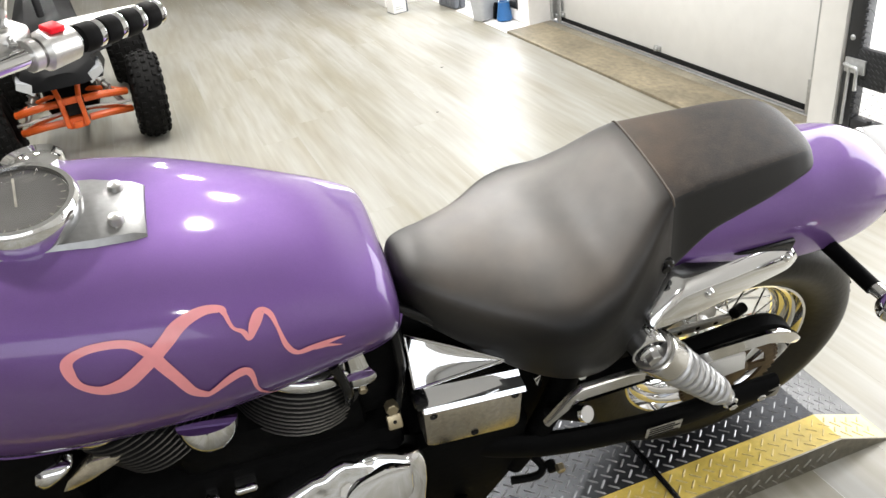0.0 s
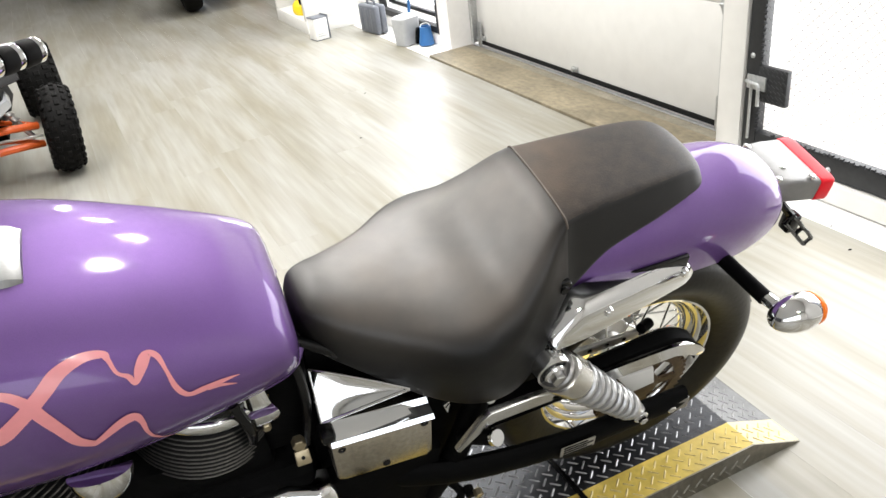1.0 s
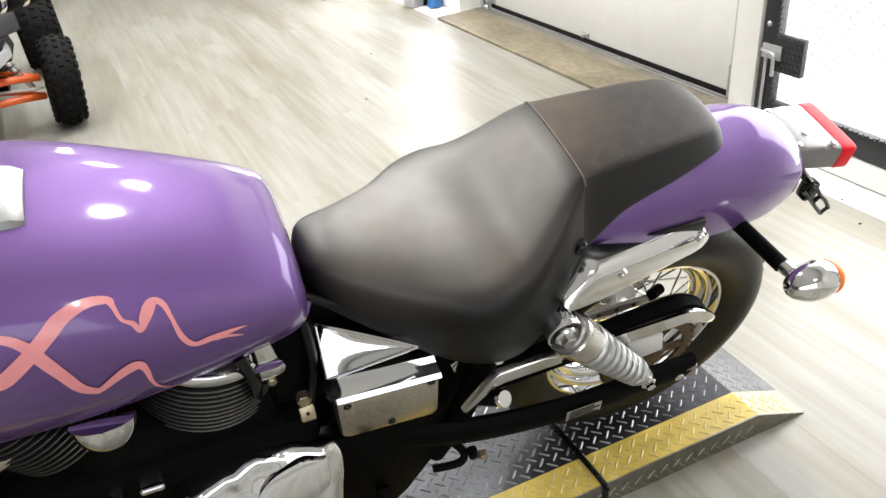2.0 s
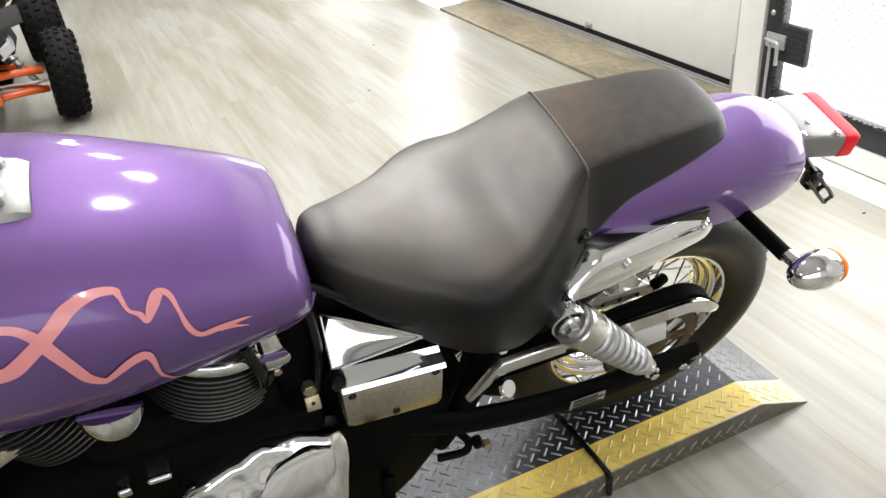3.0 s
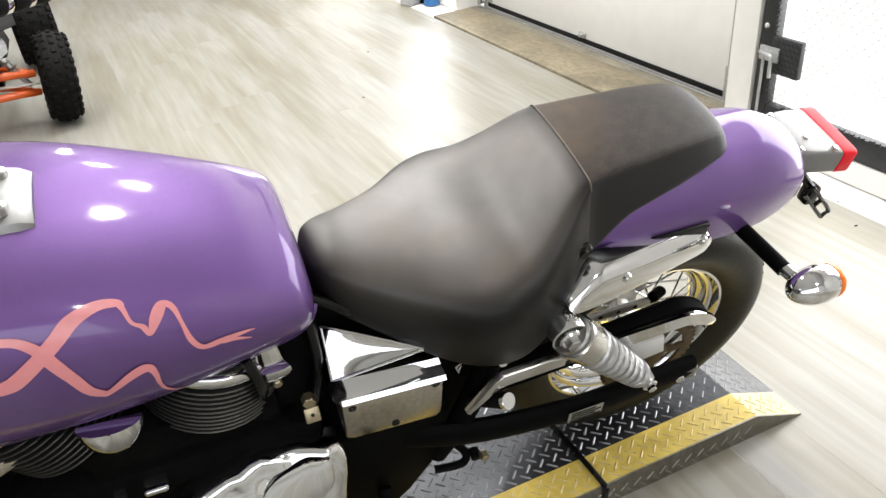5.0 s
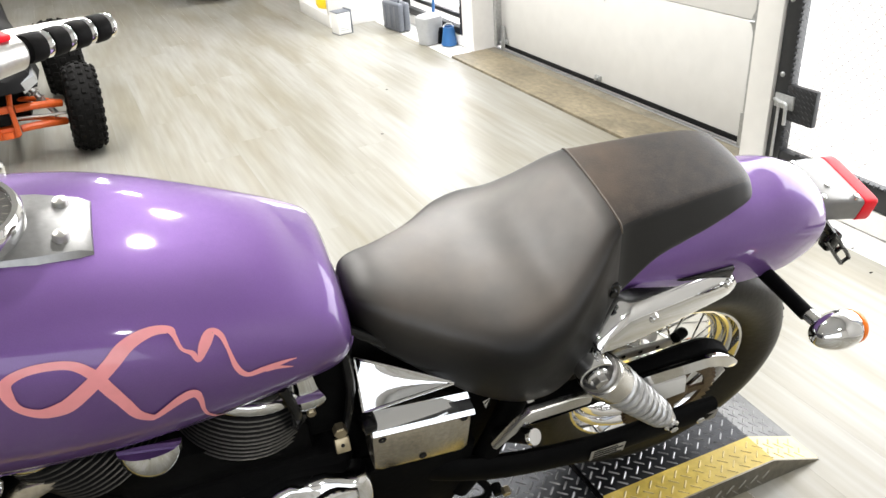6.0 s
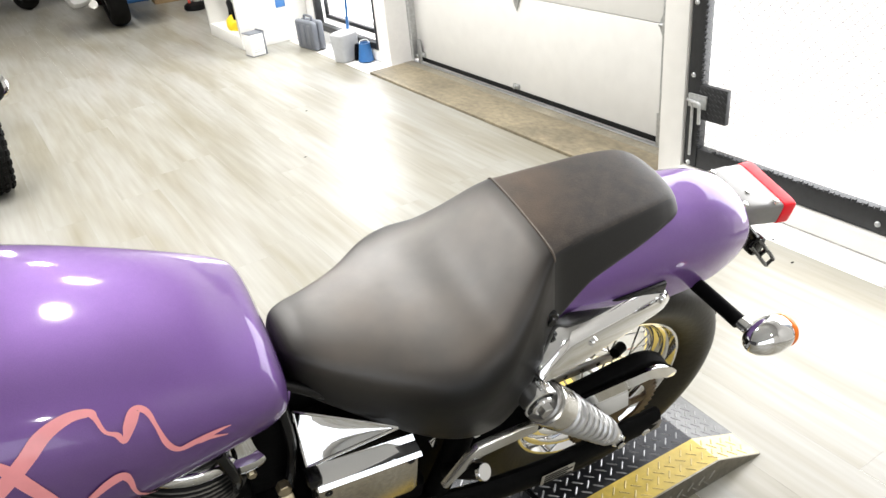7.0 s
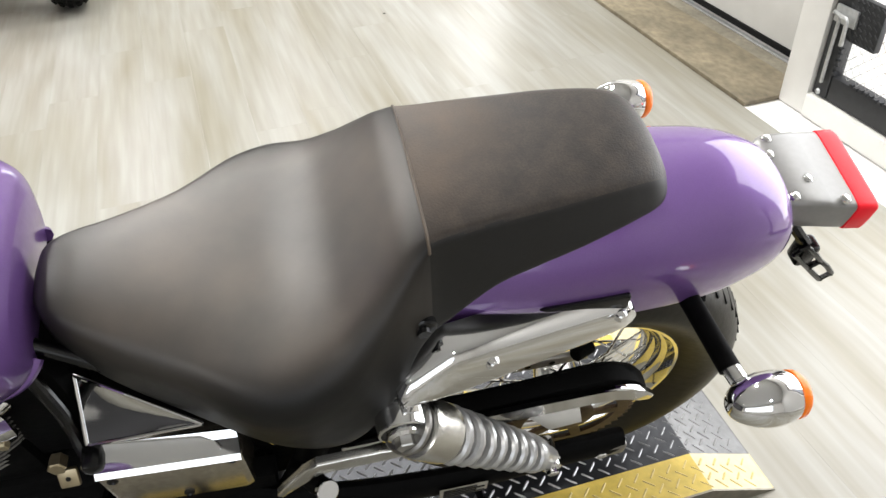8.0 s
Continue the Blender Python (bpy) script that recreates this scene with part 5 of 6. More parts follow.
# chrome side cover: a dished upper triangle and a lower box
A, B, C, D, E = (Vector(p) for p in ((-0.619, -0.062, 0.684), (-0.483, -0.143, 0.668), (-0.622, -0.122, 0.622), (-0.617, -0.152, 0.608), (-0.453, -0.160, 0.606)))
bm = bmesh.new()
grid = []
for i in range(9):
    u = i / 8
    row = []
    for j in range(9):
        v = j / 8
        p = A.lerp(B, u).lerp(C.lerp(B, u), v)
        dish = 16 * u * (1 - u) * v * (1 - v) * 0.004
        row.append(p + Vector((0, dish, -dish * 0.4)))
    grid.append(row)
sheet(bm, grid, 0.003)
shell = part("side_cover", bm, M_CHROME, bike, "chrome triangular side cover")
bm = bmesh.new()
tube(bm, [A, A.lerp(B, 0.3) + Vector((0, 0, 0.002)), A.lerp(B, 0.7) + Vector((0, 0, 0.002)), B], 0.0025, 8, 4)
tube(bm, [A, A.lerp(C, 0.5), C], 0.0025, 8, 4)
tube(bm, [C, C.lerp(B, 0.5), B], 0.0025, 8, 4)
part("cover_rim", bm, M_CHROME, shell, "rounded chrome rim")
bm = bmesh.new()
T = Vector((-0.455, -0.136, 0.622))
sheet(bm, [[C.lerp(T, u) + Vector((0, 0.001, -0.002)), C.lerp(T, u).lerp(D.lerp(E, u), 0.4) + Vector((0, 0.003, -0.003)), D.lerp(E, u) + Vector((0, -0.002, 0.004)), D.lerp(E, u) + Vector((0, -0.008, -0.002))] for u in [k / 8 for k in range(9)]], 0.003)
part("cover_step", bm, M_CHROME, shell, "chrome step between cover and box")
bm = bmesh.new()
m = Matrix.Translation((0, -0.105, 0)) @ Matrix.Rotation(radians(90), 4, "X")
outline(bm, [(-0.620, 0.600), (-0.605, 0.607), (-0.463, 0.601), (-0.452, 0.592), (-0.453, 0.492), (-0.463, 0.480), (-0.605, 0.494), (-0.618, 0.504)], 0.053, m, 0.008)
tool = part("tool_box", bm, M_CHROME_WORN, bike, "pitted chrome tool box cover")
for px, pz in ((-0.603, 0.590), (-0.467, 0.584), (-0.535, 0.505)):
    part("box_screw", lathe(bmesh.new(), [(0, -0.001), (0.003, 0.0), (0.0045, 0.002), (0.0065, 0.001), (0.007, -0.002)], Matrix.Translation((px, -0.1585, pz)) @ Matrix.Rotation(radians(90), 4, "X"), 12), M_BLACK, tool, "dark recessed screw")
bm = bmesh.new()
box(bm, (-0.630, -0.152, 0.600), (-0.606, -0.118, 0.626), 0.008)
part("cover_grommet", bm, M_BLACK, shell, "black rubber grommet")
bm = bmesh.new()
box(bm, (-0.012, -0.004, -0.013), (0.012, 0.004, 0.013), 0.003, Matrix.Translation((-0.661, -0.132, 0.566)) @ Matrix.Rotation(radians(-35), 4, "X"))
clip = part("cable_clip", bm, M_BRASS, bike, "brassy cable bracket")
part("bracket_hole", lathe(bmesh.new(), [(0, 0.0005), (0.003, 0.0005), (0.0035, -0.001)], Matrix.Translation((-0.661, -0.132, 0.566)) @ Matrix.Rotation(radians(-35), 4, "X") @ Matrix.Translation((0, -0.0042, 0)) @ Matrix.Rotation(radians(90), 4, "X"), 12), M_BLACK, clip, "dark hole")
bm = bmesh.new()
rod(bm, (-0.662, -0.118, 0.598), (-0.662, -0.136, 0.602), 0.011, seg=6)
part("clip_bolt", bm, M_BRASS, clip, "brassy bolt")
bm = bmesh.new()
outline(bm, [(-0.428, 0.585), (-0.416, 0.592), (-0.412, 0.562), (-0.42, 0.558)], 0.006, Matrix.Translation((0, -0.135, 0)) @ Matrix.Rotation(radians(90), 4, "X"), 0.002)
part("chrome_tab", bm, M_CHROME, bike, "small chrome tab")
# passenger peg and its chrome arm
for s in (-1, 1):
    bm = bmesh.new()
    pts = [(-0.255, 0.602), (-0.29, 0.604), (-0.368, 0.603), (-0.384, 0.588), (-0.425, 0.522), (-0.418, 0.515), (-0.376, 0.572), (-0.358, 0.579), (-0.255, 0.574)]
    outline(bm, pts, 0.012 * (1 if s < 0 else -1), Matrix.Translation((0, s * 0.182, 0)) @ Matrix.Rotation(radians(90), 4, "X"), 0.004)
    arm = part("peg_arm", bm, M_SHROUD, bike, "polished passenger peg arm")
    bm = bmesh.new()
    rod(bm, (-0.40, s * 0.150, 0.490), (-0.364, s * 0.205, 0.548), 0.013, 0.0135, 16)
    peg = part("foot_peg", bm, M_RUBBER, bike, "black rubber passenger peg, folded")
    bm = bmesh.new()
    rod(bm, (-0.365, s * 0.2035, 0.5464), (-0.361, s * 0.2096, 0.5528), 0.0145, seg=20)
    part("peg_cap", bm, M_CHROME, peg, "chrome peg end cap")
# rear brake on the far side
bm = bmesh.new()
dm = Matrix.Translation((AX, 0.098, AZ)) @ Matrix.Rotation(radians(90), 4, "X")
lathe(bm, [(0.085, -0.0025), (0.135, -0.0025), (0.135, 0.0025), (0.085, 0.0025), (0.085, -0.0025)], dm, 48)
disc = part("brake_disc", bm, M_ALU, wheel, "drilled brake disc")
bm = bmesh.new()
for k in range(36):
    a = 6.283185 * k / 36
    r = 0.10 + 0.011 * (k % 3)
    lathe(bm, [(0, 0.0032), (0.004, 0.0032), (0.0042, 0.002)], dm @ Matrix.Translation((r * math.cos(a), r * math.sin(a), 0)), 8)
tagged(part("hole_pattern", bm, M_BLACK, bike, smooth=False), kind="stuff")
bm = bmesh.new()
box(bm, (-0.12, 0.075, 0.385), (-0.055, 0.135, 0.455), 0.012)
part("brake_caliper", bm, M_BLACK, bike, "black brake caliper")
bm = bmesh.new()
box(bm, (-0.14, -0.056, 0.445), (0.045, -0.046, 0.470), 0.004)
link = part("torque_arm", bm, M_ALU, bike, "drilled aluminium brake link")
for k in range(4):
    part("drilled_hole", lathe(bmesh.new(), [(0, 0.0005), (0.005, 0.0005), (0.0055, -0.001)], Matrix.Translation((-0.09 + k * 0.038, -0.056, 0.458)) @ Matrix.Rotation(radians(90), 4, "X"), 12), M_BLACK, link)
bm = bmesh.new()
rod(bm, (0.015, -0.06, 0.478), (0.050, -0.045, 0.470), 0.011, seg=16, round_=0.004)
part("brake_hose", bm, M_BLACK_MATT, bike, "black hose union")
# inner mudguard behind the chain guard, seen under the rail
bm = bmesh.new()
sheet(bm, [[(AX + r * math.cos(radians(a)), y, AZ + r * math.sin(radians(a))) for y, r in ((-0.094, 0.335), (-0.08, 0.345), (0, 0.35), (0.08, 0.345), (0.094, 0.335))] for a in range(66, 176, 6)], 0.004)
part("inner_mudguard", bm, M_BLACK_MATT, bike, "black inner mudguard")

# right handlebar
g0, g1 = Vector((-0.962, 0.252, 1.095)), Vector((-0.852, 0.356, 1.062))
gd = (g1 - g0).normalized()
bm = bmesh.new()
tube(bm, [(-1.23, 0.09, 1.05), (-1.20, 0.10, 1.10), (-1.12, 0.13, 1.125), tuple(g0 - gd * 0.10), tuple(g0 + gd * 0.02)], 0.0127, 14, 6)
bar = part("handlebar", bm, M_CHROME, bike, "chrome handlebar")
for k in range(4):
    bm = bmesh.new()
    a, b2 = g0 + gd * (0.004 + k * 0.036), g0 + gd * (0.030 + k * 0.036)
    mm, n = axis_frame(a, b2)
    lathe(bm, [(0.012, 0), (0.0185, 0.001), (0.0195, 0.005), (0.0195, n - 0.005), (0.0185, n - 0.001), (0.012, n)], mm, 22)
    grip = part("grip", bm, M_RUBBER, bar, "black rubber grip band")
    bm = bmesh.new()
    mm, n = axis_frame(b2, b2 + gd * 0.0105)
    lathe(bm, [(0.012, 0), (0.0175, 0.0), (0.0185, 0.003), (0.0185, n - 0.003), (0.016, n), (0, n + (0.004 if k == 3 else 0))], mm, 22)
    part("grip_ring", bm, M_CHROME, bar, "chrome grip ring")
side = gd.cross(Vector((0, 0, 1))).normalized()
if side.x > 0:
    side = -side
up = side.cross(gd).normalized()
if up.z < 0:
    up = -up
bm = bmesh.new()
rod(bm, g0 - gd * 0.058, g0 - gd * 0.002, 0.026, 0.023, 18, 0.006)
switch = part("switch_housing", bm, M_ALU, bike, "silver switch housing")
SH = Matrix((( gd.x, side.x, up.x, 0), (gd.y, side.y, up.y, 0), (gd.z, side.z, up.z, 0), (0, 0, 0, 1)))
bm = bmesh.new()
box(bm, (-0.043, -0.013, 0.022), (-0.02, 0.012, 0.031), 0.003, Matrix.Translation(g0) @ SH)
part("stop_switch", bm, M_RED, switch, "red engine stop switch")
bm = bmesh.new()
box(bm, (-0.13, 0.006, -0.004), (-0.055, 0.05, 0.036), 0.008, Matrix.Translation(g0) @ SH)
rod(bm, g0 - gd * 0.076, g0 - gd * 0.062, 0.021, seg=18)
part("master_cylinder", bm, M_ALU, bike, "silver brake master cylinder")
bm = bmesh.new()
tube(bm, [tuple(g0 - gd * 0.06 + side * 0.03), tuple(g0 + gd * 0.0 + side * 0.045 + up * 0.005), tuple(g0 + gd * 0.07 + side * 0.038 + up * 0.004), tuple(g0 + gd * 0.135 + side * 0.034)], 0.008, 10, 6, (0.006, 0.011))
part("brake_lever", bm, M_ALU, bike, "polished brake lever")
bm = bmesh.new()
tube(bm, [tuple(g0 - gd * 0.09 + up * 0.02), (-1.03, 0.22, 1.15), (-1.01, 0.24, 1.20)], 0.006, 10, 5)
mir = part("mirror_stem", bm, M_CHROME, bike, "chrome mirror stem")
bm = bmesh.new()
mm = Matrix.Translation((-0.965, 0.25, 1.228)) @ Matrix.Rotation(radians(-25), 4, "X") @ Matrix.Rotation(radians(70), 4, "Y")
lathe(bm, [(0, -0.016), (0.03, -0.014), (0.048, -0.004), (0.05, 0.004), (0.046, 0.006), (0, 0.006)], mm @ Matrix.Diagonal((0.75, 1.5, 1, 1)), 32)
part("mirror_shell", bm, M_CHROME, mir, "chrome oval mirror shell")
# front frame and horn bracket ahead of the engine
for s in (-1, 1):
    bm = bmesh.new()
    tube(bm, [(-1.26, s * 0.05, 0.86), (-1.285, s * 0.075, 0.62), (-1.27, s * 0.105, 0.34), (-1.20, s * 0.115, 0.17), (-1.05, s * 0.115, 0.145), (-0.62, s * 0.115, 0.15)], 0.019, 12, 6)
    part("frame_down_tube", bm, M_BLACK, bike, "black frame down tube")
bm = bmesh.new()
box(bm, (-1.36, -0.10, 0.30), (-1.31, 0.10, 0.70), 0.01)
part("radiator", bm, M_BLACK_MATT, bike, "black radiator core")
bm = bmesh.new()
box(bm, (-1.28, -0.115, 0.45), (-1.13, 0.115, 0.745), 0.03)
part("coil_cover", bm, M_BLACK_MATT, bike, "black cover ahead of the front cylinder")
bm = bmesh.new()
nose = spline([(-1.182, 0.640), (-1.170, 0.664), (-1.150, 0.668), (-1.120, 0.662), (-1.128, 0.648), (-1.150, 0.630), (-1.176, 0.620), (-1.182, 0.640)], 3)[:-1]
dome(bm, nose, Matrix.Translation((0, -0.095, 0)) @ Matrix.Rotation(radians(90), 4, "X"), [(1.0, 0.0), (1.0, 0.010), (0.93, 0.018), (0.76, 0.024), (0.5, 0.028), (0.2, 0.029), (0.04, 0.0292)])
part("front_cover_nose", bm, M_CHROME, bike, "chrome nose of the front cylinder cover")
bm = bmesh.new()
outline(bm, [(-1.156, 0.597), (-1.140, 0.624), (-1.098, 0.655), (-1.062, 0.656), (-1.040, 0.651), (-1.070, 0.634), (-1.110, 0.612), (-1.140, 0.596)], 0.016, Matrix.Translation((0, -0.098, 0)) @ Matrix.Rotation(radians(90), 4, "X"), 0.005)
part("front_cover_lip", bm, M_CHROME_WORN, bike, "pale chrome lip of the front cylinder cover")
# front end, out of sight beyond the tank
bm = bmesh.new()
FM = Matrix.Translation((-1.635, 0, 0.33)) @ Matrix.Rotation(radians(90), 4, "X")
lathe(bm, [(r + 0.012, h * 0.7) for r, h in spline(prof, 2)], FM, 48)
fw = part("front_tyre", bm, M_RUBBER, bike, "black front tyre")
bm = bmesh.new()
lathe(bm, [(0, -0.05), (0.04, -0.05), (0.21, -0.02), (0.21, 0.02), (0.04, 0.05), (0, 0.05)], FM, 40)
part("front_rim", bm, M_ALU, bike, "silver front wheel")
for s in (-1, 1):
    bm = bmesh.new()
    rod(bm, (-1.635, s * 0.09, 0.33), (-1.30, s * 0.09, 0.98), 0.022, seg=16)
    part("fork_leg", bm, M_CHROME, bike, "chrome fork leg")

# ---- things in the room ----


def atv(m, name="quad_bike", label=""):
    """A sport quad facing -y; origin on the floor under the front axle."""
    q = thing(name, label, "quad bike", m, "quad bikes")

    def knobby(x, y, r, w, camber):
        wm = Matrix.Translation((x, y, r)) @ Matrix.Rotation(radians(camber), 4, "Y") @ Matrix.Rotation(radians(90), 4, "Y")
        bm = bmesh.new()
        p = [(r * 0.50, -w * 0.42), (r * 0.60, -w * 0.5), (r * 0.76, -w * 0.5), (r * 0.885, -w * 0.40), (r * 0.945, -w * 0.22), (r * 0.962, 0)]
        p = p + [(a, -b) for a, b in p[-2::-1]]
        lathe(bm, spline(p, 2), wm, 40)
        tyre = part("tyre", bm, M_RUBBER, q, "black knobby tyre")
        bm = bmesh.new()
        for k in range(26):
            a = 6.283185 * k / 26
            for j, h in enumerate((-0.44, -0.24, 0.0, 0.24, 0.44)):
                am = a + (0.12 if j % 2 else 0)
                tilt = Matrix.Rotation(radians(-h * 105), 4, "Y")
                rr = r * (0.962 - 0.50 * h * h)
                box(bm, (-0.012, -r * 0.062, -w * 0.075), (0.008, r * 0.062, w * 0.075), 0.003, wm @ Matrix.Rotation(am, 4, "Z") @ Matrix.Translation((rr, 0, w * h)) @ tilt, 1)
        tagged(part("knob_tread", bm, M_RUBBER, q, smooth=False), kind="stuff")
        bm = bmesh.new()
        lathe(bm, [(0, -w * 0.1), (r * 0.25, -w * 0.12), (r * 0.45, -w * 0.3), (r * 0.5, -w * 0.42), (r * 0.5, w * 0.42), (r * 0.45, w * 0.3), (0, w * 0.2)], wm, 28)
        part("wheel_rim", bm, M_BODY_BLACK, q, "black wheel rim")

    for s in (-1, 1):
        knobby(s * 0.37, 0, 0.23, 0.155, s * 6)
        knobby(s * 0.36, 1.2, 0.24, 0.24, 0)
        for z0, z1 in ((0.20, 0.175), (0.30, 0.27)):
            bm = bmesh.new()
            tube(bm, [(s * 0.06, -0.07, z0), (s * 0.15, -0.05, z0 - 0.005), (s * 0.27, 0.0, z1)], 0.019, 10, 4)
            tube(bm, [(s * 0.06, 0.12, z0), (s * 0.15, 0.08, z0 - 0.005), (s * 0.27, 0.01, z1)], 0.013, 10, 4)
            part("a_arm", bm, M_ORANGE_FRAME, q, "orange tubular suspension arm")
        bm = bmesh.new()
        rod(bm, (s * 0.10, 0.03, 0.46), (s * 0.24, 0.0, 0.21), 0.018, 0.014, 14)
        for k in range(6):
            c = Vector((s * 0.115, 0.027, 0.433)).lerp(Vector((s * 0.20, 0.008, 0.28)), k / 5)
            mm, _ = axis_frame(c, c + Vector((s * 0.14, -0.03, -0.25)))
            lathe(bm, [(0.02, -0.006), (0.031, 0), (0.02, 0.006)], mm, 14)
        part("front_shock", bm, M_ALU, q, "grey coil-over shock")
        bm = bmesh.new()
        rod(bm, (s * 0.05, -0.04, 0.245), (s * 0.28, -0.03, 0.225), 0.008, seg=8)
        part("tie_rod", bm, M_ALU, q, "bare steel tie rod")
        # wheel arch
        bm = bmesh.new()
        sheet(bm, [[(s * (0.12 + 0.15 * u), -0.22 * math.cos(a) + 0.04, 0.50 + 0.10 * math.sin(a) + 0.03 * u) for u in (0, 0.35, 0.7, 1)] for a in [radians(d) for d in range(10, 171, 16)]], 0.006)
        part("wheel_arch", bm, M_BODY_BLACK, q, "black plastic wheel arch")
        bm = bmesh.new()
        loft(bm, [[(s * x, y + dy, z + dz) for x, dz in ((0.11, 0.0), (0.19, 0.03), (0.20, 0.0), (0.13, -0.045))] for y, dy, z, dz2 in ((-0.235, 0.0, 0.45, 0), (-0.215, 0.0, 0.455, 0), (-0.12, 0.0, 0.47, 0))])
        part("headlight", bm, M_LENS, q, "clear headlight")
    bm = bmesh.new()
    box(bm, (-0.05, -0.12, 0.17), (0.05, 0.06, 0.23), 0.012)
    for sx in (-1, 1):
        box(bm, (sx * 0.045 - 0.012, -0.14, 0.185), (sx * 0.045 + 0.012, -0.10, 0.34), 0.006)
        tube(bm, [(sx * 0.045, -0.12, 0.33), (sx * 0.06, -0.06, 0.40), (sx * 0.08, 0.05, 0.47)], 0.013, 10, 4)
    box(bm, (-0.04, -0.13, 0.30), (0.04, -0.11, 0.335), 0.006)
    box(bm, (-0.022, -0.135, 0.175), (0.022, -0.115, 0.21), 0.006)
    part("frame_nose", bm, M_ORANGE_FRAME, q, "orange frame nose with upright plates")
    bm = bmesh.new()
    box(bm, (-0.03, -0.11, 0.235), (0.03, 0.0, 0.295), 0.008)
    part("steering_block", bm, M_BODY_BLACK, q, "dark steering block")
    bm = bmesh.new()
    loft(bm, [[(x * w, y, z + dz * h) for x, dz in ((-1, -0.5), (-0.85, 0.3), (-0.4, 0.6), (0.4, 0.6), (0.85, 0.3), (1, -0.5))] for y, w, z, h in ((-0.26, 0.10, 0.45, 0.06), (-0.20, 0.19, 0.48, 0.12), (0.0, 0.22, 0.55, 0.2), (0.25, 0.17, 0.62, 0.22), (0.55, 0.15, 0.66, 0.2), (1.1, 0.13, 0.68, 0.14), (1.45, 0.10, 0.70, 0.08))])
    part("body_shell", bm, M_BODY_BLACK, q, "black plastic body shell")
    bm = bmesh.new()
    box(bm, (-0.13, 0.1, 0.18), (0.13, 1.15, 0.5), 0.04)
    part("engine_block", bm, M_BLACK_MATT, q, "dark engine and frame")
    bm = bmesh.new()
    tube(bm, [(-0.38, 0.30, 0.90), (-0.2, 0.22, 0.88), (-0.08, 0.16, 0.80), (0.08, 0.16, 0.80), (0.2, 0.22, 0.88), (0.38, 0.30, 0.90)], 0.012, 10, 5)
    rod(bm, (0, 0.14, 0.80), (0, 0.02, 0.5), 0.02)
    part("handlebar", bm, M_BODY_BLACK, q, "black handlebar")
    return q


M_LENS = material("headlight_lens", (0.6, 0.62, 0.65), 0.08, 0.6)
quad = atv(Matrix.Translation((-1.67, 2.99, 0)) @ Matrix.Rotation(radians(9), 4, "Z"), label="black sport quad bike with orange suspension arms")


def parked_bike(m, paint, label, tint):
    """A road motorcycle seen from behind, rear wheel at the origin, heading +y."""
    b = thing("parked_motorcycle", label, "motorcycle", m, "parked motorcycles")
    for y, w in ((0.0, 0.09), (1.45, 0.06)):
        bm = bmesh.new()
        wm = Matrix.Translation((0, y, 0.31)) @ Matrix.Rotation(radians(90), 4, "Y")
        p = [(0.20, -w * 0.7), (0.25, -w), (0.285, -w * 0.85), (0.305, -w * 0.4), (0.31, 0)]
        p = p + [(a, -c) for a, c in p[-2::-1]]
        lathe(bm, spline(p, 2), wm, 40)
        part("tyre", bm, M_RUBBER, b, "black tyre")
        bm = bmesh.new()
        lathe(bm, [(0, -0.03), (0.05, -0.04), (0.19, -0.03), (0.205, -w * 0.7), (0.205, w * 0.7), (0.19, 0.03), (0.05, 0.04), (0, 0.03)], wm, 32)
        part("wheel_rim", bm, M_ALU, b, "silver wheel")
    bm = bmesh.new()
    loft(bm, [[(0.13 * s * math.cos(a), y, z + h * math.sin(a)) for a in [k * 0.5236 for k in range(12)]] for y, s, z, h in ((-0.28, 0.5, 0.62, 0.03), (-0.2, 0.9, 0.64, 0.07), (0.1, 1.0, 0.70, 0.09), (0.5, 1.1, 0.74, 0.10), (0.85, 1.4, 0.84, 0.12), (1.15, 1.0, 0.88, 0.10), (1.3, 0.5, 0.9, 0.05))])
    part("bodywork", bm, paint, b, tint)
    for s in (-1, 1):
        bm = bmesh.new()
        rings = []
        for y, k in ((-0.30, 0.72), (-0.27, 0.90), (-0.20, 1.0), (0.20, 1.0), (0.27, 0.9)):
            rings.append([(s * (0.30 + 0.115 * k * math.copysign(abs(math.cos(a)) ** 0.5, math.cos(a))), y, 0.47 + 0.19 * k * math.copysign(abs(math.sin(a)) ** 0.5, math.sin(a))) for a in [j * 0.3927 for j in range(16)]])
        loft(bm, rings)
        bag = part("saddlebag", bm, paint, b, tint)
        bm = bmesh.new()
        box(bm, (s * 0.30 - 0.08, -0.306, 0.40), (s * 0.30 + 0.08, -0.294, 0.425), 0.004)
        part("reflector", bm, M_RED, bag, "red reflector")
        bm = bmesh.new()
        rod(bm, (s * 0.20, -0.25, 0.29), (s * 0.20, 0.75, 0.27), 0.045, 0.035, 18)
        part("exhaust", bm, M_CHROME, b, "chrome exhaust pipe")
    bm = bmesh.new()
    sheet(bm, [[(x, -0.365 * math.cos(a), 0.31 + 0.365 * math.sin(a) - drop) for x, drop in ((-0.125, 0.05), (-0.12, 0.01), (-0.07, 0.0), (0.07, 0.0), (0.12, 0.01), (0.125, 0.05))] for a in [radians(d) for d in range(12, 121, 12)]], 0.005)
    part("rear_fender", bm, paint, b, tint)
    bm = bmesh.new()
    box(bm, (-0.15, 0.4, 0.2), (0.15, 1.1, 0.68), 0.05)
    part("engine", bm, M_BLACK_MATT, b, "dark engine")
    bm = bmesh.new()
    rod(bm, (-0.08, 1.45, 0.31), (-0.08, 1.15, 0.95), 0.022)
    rod(bm, (0.08, 1.45, 0.31), (0.08, 1.15, 0.95), 0.022)
    part("fork", bm, M_CHROME, b, "chrome fork")
    bm = bmesh.new()
